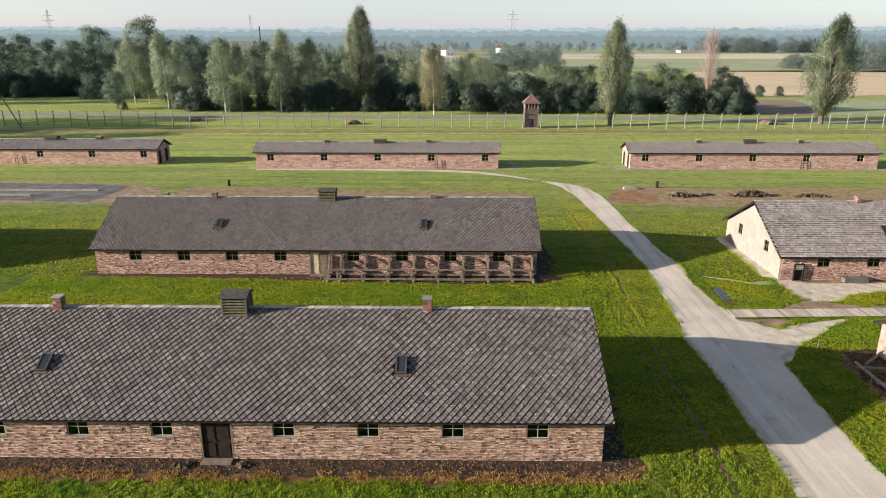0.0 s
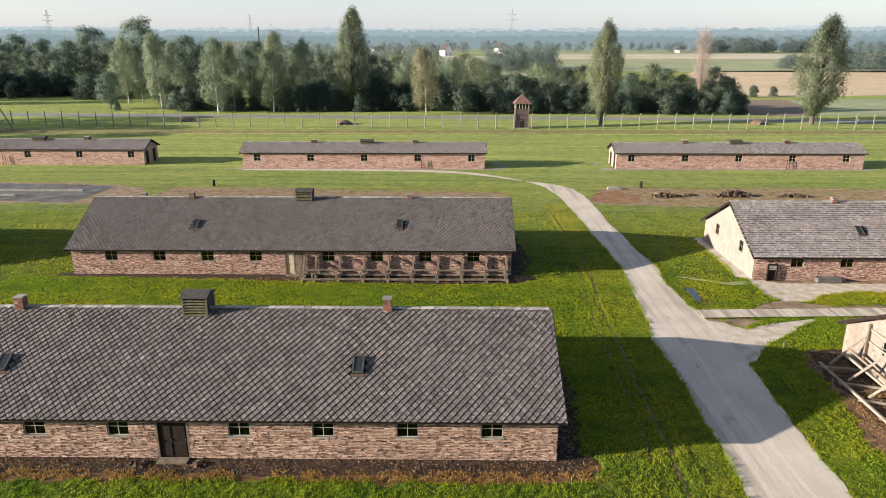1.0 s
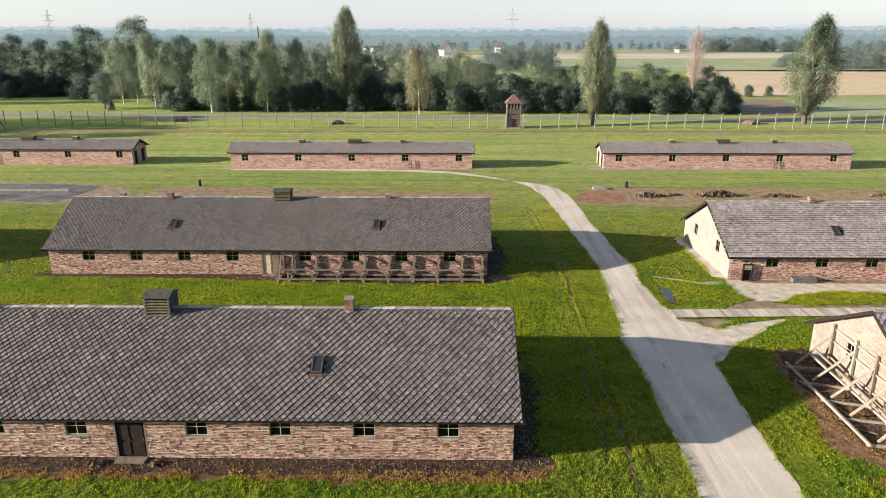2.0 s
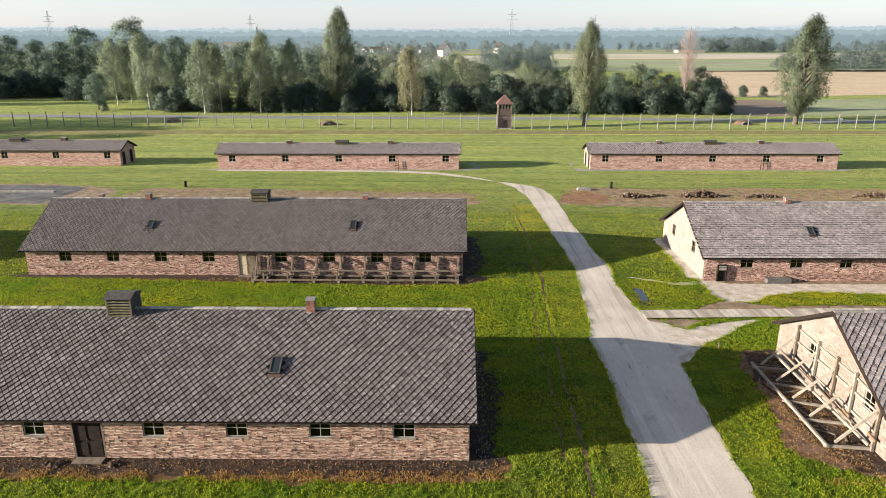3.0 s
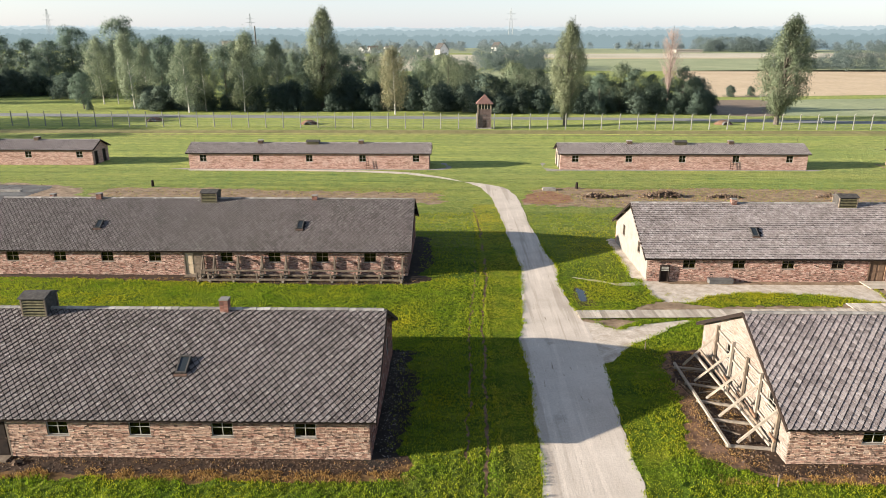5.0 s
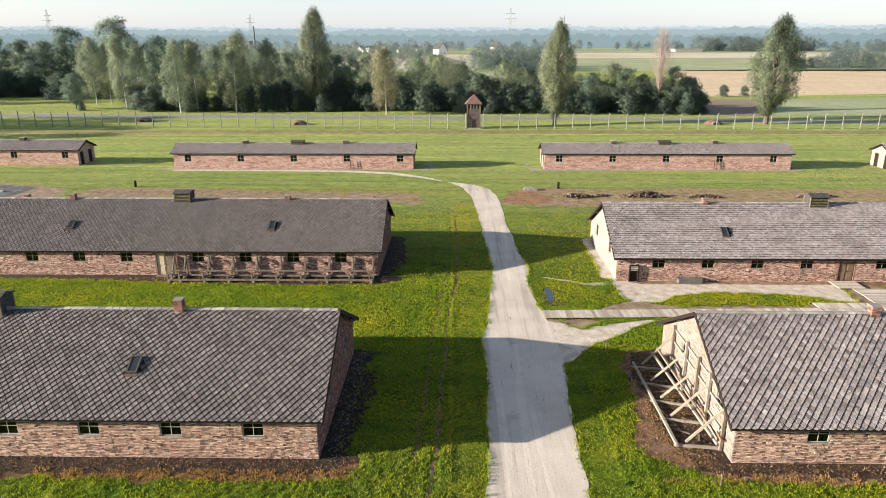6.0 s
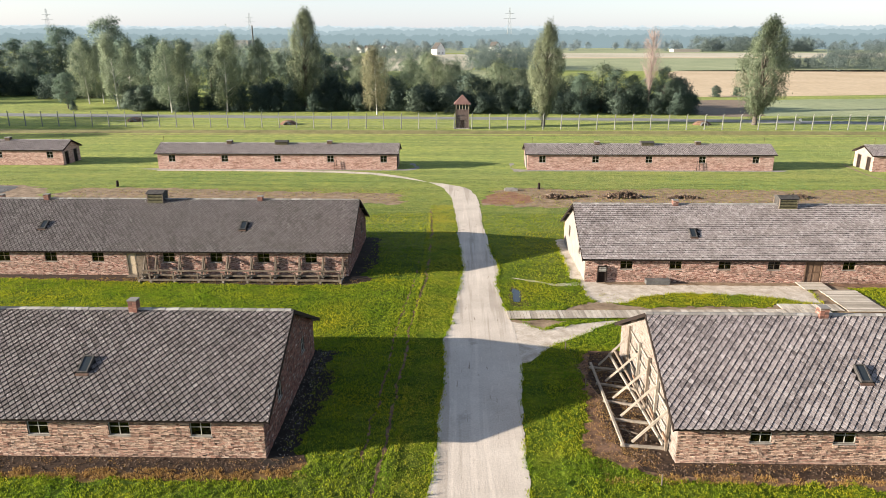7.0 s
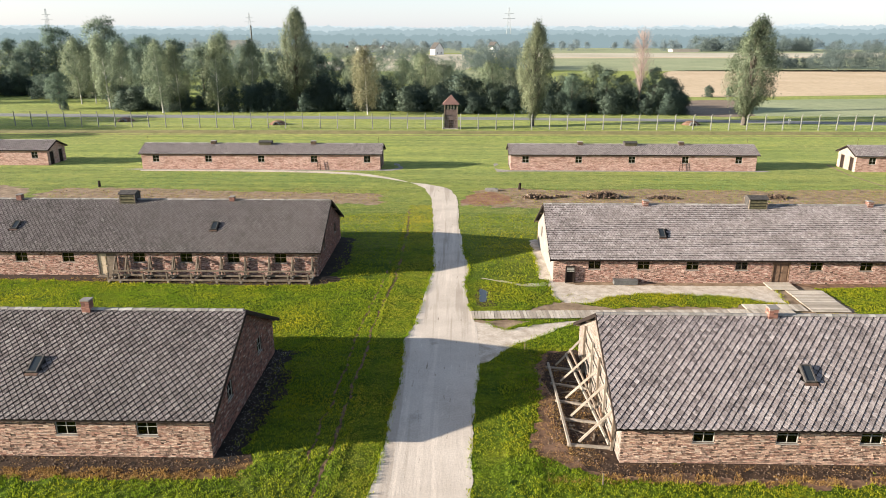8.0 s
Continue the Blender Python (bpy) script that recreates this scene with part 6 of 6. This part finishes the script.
# Rims glow paler with distance: haze set in the emission colour.
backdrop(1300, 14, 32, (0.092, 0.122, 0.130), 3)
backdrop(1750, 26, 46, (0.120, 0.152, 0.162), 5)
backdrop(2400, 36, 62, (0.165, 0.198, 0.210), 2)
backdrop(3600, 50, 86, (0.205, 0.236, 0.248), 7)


# ---- far houses and pylons ----
def house(x, y, w, d, h, rh, turn=0.0):
    root = thing("house", "white gabled house among far fields", "house", "far houses", at=(x, y, 0))
    root.rotation_euler = (0, 0, radians(turn))
    part("wall", Shape().add([(-w / 2, -d / 2, 0), (w / 2, -d / 2, 0), (w / 2, d / 2, 0), (-w / 2, d / 2, 0), (-w / 2, -d / 2, h), (w / 2, -d / 2, h), (w / 2, d / 2, h), (-w / 2, d / 2, h), (0, -d / 2, h + rh), (0, d / 2, h + rh)],
                             [(0, 1, 5, 8, 4), (1, 2, 6, 5), (2, 3, 7, 9, 6), (3, 0, 4, 7)]), white_mat, root)
    rf = Shape()
    for s in (-1, 1):
        rf.beam((s * (w / 4 + 0.2), -d / 2 - 0.5, h + rh / 2), (s * (w / 4 + 0.2), d / 2 + 0.5, h + rh / 2), math.hypot(w / 2 + 0.6, rh), 0.25, up=(s * rh, 0, w / 2))
    part("roof", rf, soot_mat if turn > 0 else redroof_mat, root)
    for xx in (-w * 0.22, w * 0.22):
        part("window", Shape().box(xx - 0.6, xx + 0.6, -d / 2 - 0.05, -d / 2 + 0.02, 1.2, 2.6), skyglass_mat, root)
    return root


house(ahead(792, 800), 800, 10.5, 15, 6.0, 7.0, 24)
house(ahead(888, 940), 940, 10, 14, 6.5, 6.5, 30)
for i in range(14):
    px, y = rnd.uniform(620, 760), rnd.uniform(900, 1000)
    house(ahead(px, y), y - 5, rnd.uniform(7, 10), 10, 4, 4, rnd.choice((15, -20, -70)))


def hall(x, y, w, h, label):
    root = thing("hall", label, "hall", "far halls", at=(x, y, 0))
    part("wall", Shape().box(-w / 2, w / 2, -10, 10, 0, h), concrete_mat, root)
    part("roof", Shape().box(-w / 2 - 0.5, w / 2 + 0.5, -10.5, 10.5, h + 0.004, h + 0.8), concrete_mat, root)


hall(ahead(425, 1150), 1150, 46, 13, "long white industrial hall far off")
hall(ahead(1240, 900), 940, 34, 3.0, "long low white hall far off")
solid("stack", Shape().tube([(ahead(461, 900), 900, 0), (ahead(461, 900), 900, 33)], [1.1, 0.8], 8), floor_mat, "slender factory chimney far off", "chimney")


def pylon(x, y, h):
    root = thing("pylon", "lattice power pylon far on the horizon", "pylon", "far pylons", at=(x, y, 0))
    w = h * 0.075
    s = Shape()
    lv = [(k / 6) for k in range(7)]
    wd = lambda t: w * (1 - 0.85 * t)
    for sx in (-1, 1):
        for sy in (-1, 1):
            s.beam((sx * w, sy * w, 0), (sx * w * 0.15, sy * w * 0.15, h), 0.36, 0.36)
    for a, b in zip(lv, lv[1:]):
        for sg in (-1, 1):
            s.beam((-wd(a), sg * wd(a), a * h), (wd(b), sg * wd(b), b * h), 0.16, 0.16)
            s.beam((wd(a), sg * wd(a), a * h), (-wd(b), sg * wd(b), b * h), 0.16, 0.16)
    part("mast", s, pylon_mat, root)
    for t, l in ((0.72, 0.16), (0.85, 0.12)):
        part("arm", Shape().beam((-h * l, 0, t * h), (h * l, 0, t * h), 0.5, 0.6), pylon_mat, root)


pylon_mat = plain_material("hazy_grey_steel", (0.20, 0.23, 0.25), (0.27, 0.30, 0.32), 0.1, 1.0)
pylon(ahead(906, 1400), 1400, 74)
pylon(ahead(88, 1500), 1500, 76)
pylon(ahead(445, 1900), 1900, 80)


# ---- grass ----
def tufts(name, x0, x1, y0, y1, per_m2, height, blades, mat, label, seed, keep=None, bare=True):
    """Short grass standing up from the meadow, as single blades."""
    r = np.random.default_rng(seed)
    n = int((x1 - x0) * (y1 - y0) * per_m2)
    p = np.column_stack([r.uniform(x0, x1, n), r.uniform(y0, y1, n)])
    ok = np.ones(n, dtype=bool)
    for a, b, c, d in BUILDINGS:
        ok &= ~((p[:, 0] > a - 0.1) & (p[:, 0] < b + 0.1) & (p[:, 1] > c - 0.1) & (p[:, 1] < d + 0.1))
    for poly in (BARE if bare else BARE[:1]):
        lo, hi = poly.min(0), poly.max(0)
        box = ok & (p[:, 0] > lo[0]) & (p[:, 0] < hi[0]) & (p[:, 1] > lo[1]) & (p[:, 1] < hi[1])
        idx = np.nonzero(box)[0]
        if len(idx):
            ok[idx[inside(poly, p[idx])]] = False
    if keep is not None:
        ok &= keep(p)
    p = p[ok]
    n = len(p)
    c = np.repeat(p, blades, axis=0) + r.normal(0, 0.05, (n * blades, 2))
    m = len(c)
    ang = r.uniform(0, 2 * np.pi, m)
    w = r.uniform(0.009, 0.021, m) * (height / 0.11) ** 0.6
    clump = np.array([noise.noise((a * 0.7, b * 0.7, 3.0)) for a, b in p])
    h = height * np.repeat(1.0 + 0.45 * clump, blades) * r.uniform(0.5, 1.35, m)
    lean = r.normal(0, 0.32, (m, 2)) * h[:, None]
    dx, dy = np.cos(ang) * w, np.sin(ang) * w
    z = turf_height(c[:, 0], c[:, 1]) * (0.9 if mat is not straw_blades else 0.0)
    h = h * np.where((c[:, 0] > 13.3) & (c[:, 0] < 21.0), 0.6, 1.0) + z
    v = np.stack([np.column_stack([c[:, 0] - dx, c[:, 1] - dy, z]), np.column_stack([c[:, 0] + dx, c[:, 1] + dy, z]), np.column_stack([c[:, 0] + lean[:, 0], c[:, 1] + lean[:, 1], h])], axis=1).reshape(-1, 3)
    t = np.arange(m * 3).reshape(-1, 3)
    return tagged(new(name, array_mesh(name, v, t, mat)), label, "grass", kind="stuff")


def soft_noise(x, y, cell, seed):
    """Smooth random numbers from 0 to 1 over the plan, for arrays of places."""
    lattice = np.random.default_rng(seed).random((256, 256))
    u, v = np.asarray(x) / cell + 1000.0, np.asarray(y) / cell + 1000.0
    i, j = np.floor(u).astype(int), np.floor(v).astype(int)
    a, b = u - i, v - j
    a, b = a * a * (3 - 2 * a), b * b * (3 - 2 * b)
    g = lambda p, q: lattice[p % 256, q % 256]
    return (g(i, j) * (1 - a) + g(i + 1, j) * a) * (1 - b) + (g(i, j + 1) * (1 - a) + g(i + 1, j + 1) * a) * b


def turf_height(x, y):
    """Tussocks of an uneven lawn, in rows beside the road."""
    base = 0.35 * soft_noise(x, y, 0.30, 61) + 0.45 * soft_noise(x, y, 0.18, 62) + 0.2 * soft_noise(x, y, 1.3, 63)
    rows = np.clip((np.asarray(x) - 8.5) / 2.0, 0, 1) * np.clip((15.0 - np.asarray(x)) / 1.0, 0, 1)
    base = base + 0.35 * rows * (soft_noise(np.asarray(x) - 0.02 * np.asarray(y), np.asarray(y) * 0.08, 0.30, 64) - 0.5)
    x = np.asarray(x)
    beside_road = np.where((x > 13.3) & (x < 21.0), 0.35, 1.0)
    return 0.15 * np.clip(base - 0.27, 0, 1) * beside_road * np.interp(np.asarray(y), [0, 30, 42, 104], [1.0, 1.0, 0.62, 0.12])


def turf(x0, x1, y0, y1, step, label, mat, seed):
    """A thick uneven sheet of grass, left out where the ground is bare."""
    r = np.random.default_rng(seed)
    xs, ys = np.arange(x0, x1, step), np.arange(y0, y1, step)
    gx, gy = np.meshgrid(xs, ys)
    p = np.column_stack([gx.ravel(), gy.ravel()]) + r.uniform(-0.25, 0.25, (gx.size, 2)) * step
    ok = np.ones(len(p), dtype=bool)
    for a, b, c, d in BUILDINGS:
        ok &= ~((p[:, 0] > a - 0.25) & (p[:, 0] < b + 0.25) & (p[:, 1] > c - 0.25) & (p[:, 1] < d + 0.25))
    for poly in WORN:
        lo, hi = poly.min(0), poly.max(0)
        idx = np.nonzero(ok & (p[:, 0] > lo[0]) & (p[:, 0] < hi[0]) & (p[:, 1] > lo[1]) & (p[:, 1] < hi[1]))[0]
        if len(idx):
            ok[idx[inside(poly, p[idx])]] = False
    g = ok.reshape(gx.shape)
    rim = g.copy()
    rim[1:-1, 1:-1] &= g[:-2, 1:-1] & g[2:, 1:-1] & g[1:-1, :-2] & g[1:-1, 2:]
    rim[0], rim[-1], rim[:, 0], rim[:, -1] = False, False, False, False
    z = np.where(rim.ravel(), turf_height(p[:, 0], p[:, 1]) + 0.005, -0.02)
    n = len(xs)
    ii = np.arange(gx.size).reshape(gx.shape)
    q = (g[:-1, :-1] & g[1:, :-1] & g[:-1, 1:] & g[1:, 1:])
    a, b, c, d = ii[:-1, :-1][q], ii[:-1, 1:][q], ii[1:, 1:][q], ii[1:, :-1][q]
    tris = np.concatenate([np.column_stack([a, b, c]), np.column_stack([a, c, d])])
    used = np.unique(tris)
    back = np.zeros(len(p), dtype=int)
    back[used] = np.arange(len(used))
    return tagged(new("turf", array_mesh("turf", np.column_stack([p, z])[used], back[tris], mat)), label, "grass", kind="stuff")


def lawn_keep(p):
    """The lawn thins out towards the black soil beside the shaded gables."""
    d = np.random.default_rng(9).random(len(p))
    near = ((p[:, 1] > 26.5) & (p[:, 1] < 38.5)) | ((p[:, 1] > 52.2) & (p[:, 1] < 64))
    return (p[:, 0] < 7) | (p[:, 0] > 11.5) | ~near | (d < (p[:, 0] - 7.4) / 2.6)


turf(-36, 63, 16.5, 52, 0.15, "thick uneven green lawn", grass_mat, 71)
turf(-60, 78, 52, 98, 0.34, "uneven green meadow", grass_mat, 72)
tufts("grass", -34, 62, 17, 52, 98, 0.10, 3, blade_mat, "short bright green lawn grass", 51, lawn_keep)
tufts("grass", -60, 72, 52, 74, 24, 0.125, 3, blade_mat, "short bright green meadow grass", 52, lawn_keep)
tufts("grass", -75, 84, 66, 100, 13, 0.125, 3, meadow_blades, "rough meadow grass, its green paled for haze", 67, lawn_keep)
tufts("grass", -110, 130, 99, 150, 4.5, 0.18, 2, meadow_blades, "rough meadow grass, its green paled for haze", 53)
def clumps(p):
    return soft_noise(p[:, 0], p[:, 1], 0.7, 81) * 0.7 + 0.3 * soft_noise(p[:, 0], p[:, 1], 0.25, 82) > 0.42


tufts("dry_stalks", -30, 9.2, 25.2, 26.0, 150, 0.10, 4, straw_blades, "dry rusty grass along a wall", 54, clumps, bare=False)
tufts("dry_stalks", -30, 9.4, 25.9, 26.95, 24, 0.07, 4, straw_blades, "withered stalks on dark soil", 60, clumps, bare=False)
tufts("dry_stalks", 22.8, 62, 25.3, 26.0, 130, 0.10, 4, straw_blades, "dry rusty grass along a wall", 55, clumps, bare=False)
tufts("dry_stalks", 23.5, 62, 25.9, 26.95, 22, 0.07, 4, straw_blades, "withered stalks on dark soil", 63, clumps, bare=False)
tufts("dry_stalks", -30, 8.4, 50.8, 51.9, 24, 0.09, 4, straw_blades, "withered stalks on dark soil", 64, clumps, bare=False)
tufts("grass", 13.0, 16.5, 17, 78, 60, 0.11, 3, yellow_blades, "yellowish worn grass beside the road", 56)
tufts("dry_stalks", 22.4, 24.6, 27, 39, 20, 0.07, 3, straw_blades, "brown dry grass beside timber shores", 57, bare=False)
tufts("grass", -34, 10, 79, 87, 5, 0.10, 3, blade_mat, "thin grass on stony earth", 65, clumps, bare=False)
tufts("grass", 20, 76, 77, 87.5, 9, 0.10, 3, blade_mat, "thin grass on stony earth", 66, clumps, bare=False)
tufts("dry_stalks", -34, 10, 79, 87, 7, 0.10, 3, straw_blades, "dry grass on stony earth", 58, bare=False)
tufts("dry_stalks", 20, 76, 77, 87.5, 8, 0.10, 3, straw_blades, "dry grass on stony earth", 59, bare=False)


def fringe(outline, seed, label, per_m=70, height=0.15, near=(14, 62)):
    """Blades that hang over the rim of a trodden way."""
    r = np.random.default_rng(seed)
    a, b = outline, np.roll(outline, -1, axis=0)
    long = np.linalg.norm(b - a, axis=1)
    n = int(long.sum() * per_m)
    k = r.choice(len(a), n, p=long / long.sum())
    c = a[k] + (b[k] - a[k]) * r.random((n, 1)) + r.normal(0, 0.10, (n, 2))
    c = c[(c[:, 1] > near[0]) & (c[:, 1] < near[1])]
    c = c[~((c[:, 0] > 19.2) & (c[:, 0] < 20.7) & (c[:, 1] > 36.9) & (c[:, 1] < 45.2)) & ~((c[:, 0] > 26.6) & (c[:, 1] > 51.4))]
    c = c[soft_noise(c[:, 0], c[:, 1], 0.5, seed) > 0.36]
    m = len(c)
    ang, w = r.uniform(0, 2 * np.pi, m), r.uniform(0.014, 0.03, m)
    h = height * r.uniform(0.4, 1.3, m)
    d = np.column_stack([np.cos(ang) * w, np.sin(ang) * w])
    lean = r.normal(0, 0.5, (m, 2)) * h[:, None]
    v = np.stack([np.column_stack([c - d, np.zeros(m)]), np.column_stack([c + d, np.zeros(m)]), np.column_stack([c + lean, h])], axis=1).reshape(-1, 3)
    return tagged(new("grass", array_mesh("grass", v, np.arange(m * 3).reshape(-1, 3), blade_mat)), label, "grass", kind="stuff")


fringe(BARE[0], 91, "ragged grass along the rim of a gravel road")
fringe(BARE[1], 92, "ragged grass along a sandy bend", 50)
fringe(BARE[3], 93, "tufts along the rim of trodden sand", 60)
tufts("grass", 26, 42, 46.9, 49.0, 30, 0.08, 3, blade_mat, "thin tufts on trodden sand", 68, lambda p: clumps(p) & (soft_noise(p[:, 0], p[:, 1], 0.5, 83) > 0.6), bare=False)
tufts("dry_stalks", 22.4, 26.1, 26.5, 38.5, 110, 0.06, 3, straw_blades, "dry litter under timber shores", 69, clumps, bare=False)


# ---- bricks and slates one by one, nearest the road ----
def lay_pieces():
    bm = Shape().add([(0.004, -0.014, 0.004), (BRICK_L - 0.004, -0.014, 0.004), (BRICK_L - 0.004, -0.014, BRICK_H - 0.004), (0.004, -0.014, BRICK_H - 0.004), (0, 0.01, 0), (BRICK_L, 0.01, 0), (BRICK_L, 0.01, BRICK_H), (0, 0.01, BRICK_H)], BRICK_FACES)
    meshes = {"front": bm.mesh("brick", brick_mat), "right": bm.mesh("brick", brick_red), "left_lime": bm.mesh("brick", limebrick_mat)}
    for wall, bricks, side in WALL_PIECES:
        for a, b, z0, z1, d in bricks:
            p = part("brick", meshes[side], None, wall)
            if side == "front":
                p.location = (a, -d + 0.014, z0)
            elif side.startswith("left"):
                p.matrix_local = pose(-d + 0.014, 11.4 - a, z0, 0, 0, -90)
            else:
                p.matrix_local = pose(wall.parent["long"] + d - 0.014, a, z0, 0, 0, 90)
    for deck, items, fn, mat in ROOF_PIECES:
        o = Vector(fn(0, 0, 0))
        ex, ev = (Vector(fn(1, 0, 0)) - o), (Vector(fn(0, 1, 0)) - o)
        eh = ex.cross(ev)
        shared = None
        for c, f in items:
            u, v = c[2][0], c[0][1]
            if shared is None:
                s = Shape()
                s.add([(p - u, q - v, h) for p, q, h in c], f)
                shared = s.mesh("roof_tile" if mat is shingle_mat else "slate", mat)
            t = part(shared.name.split(".")[0], shared, None, deck)
            m = Matrix((ex, ev, eh)).transposed().to_4x4()
            t.matrix_local = Matrix.Translation(fn(u, v, rnd.uniform(-0.003, 0.003))) @ m @ pose(0, 0, 0, 0, 0, rnd.uniform(-1.2, 1.2))


lay_pieces()
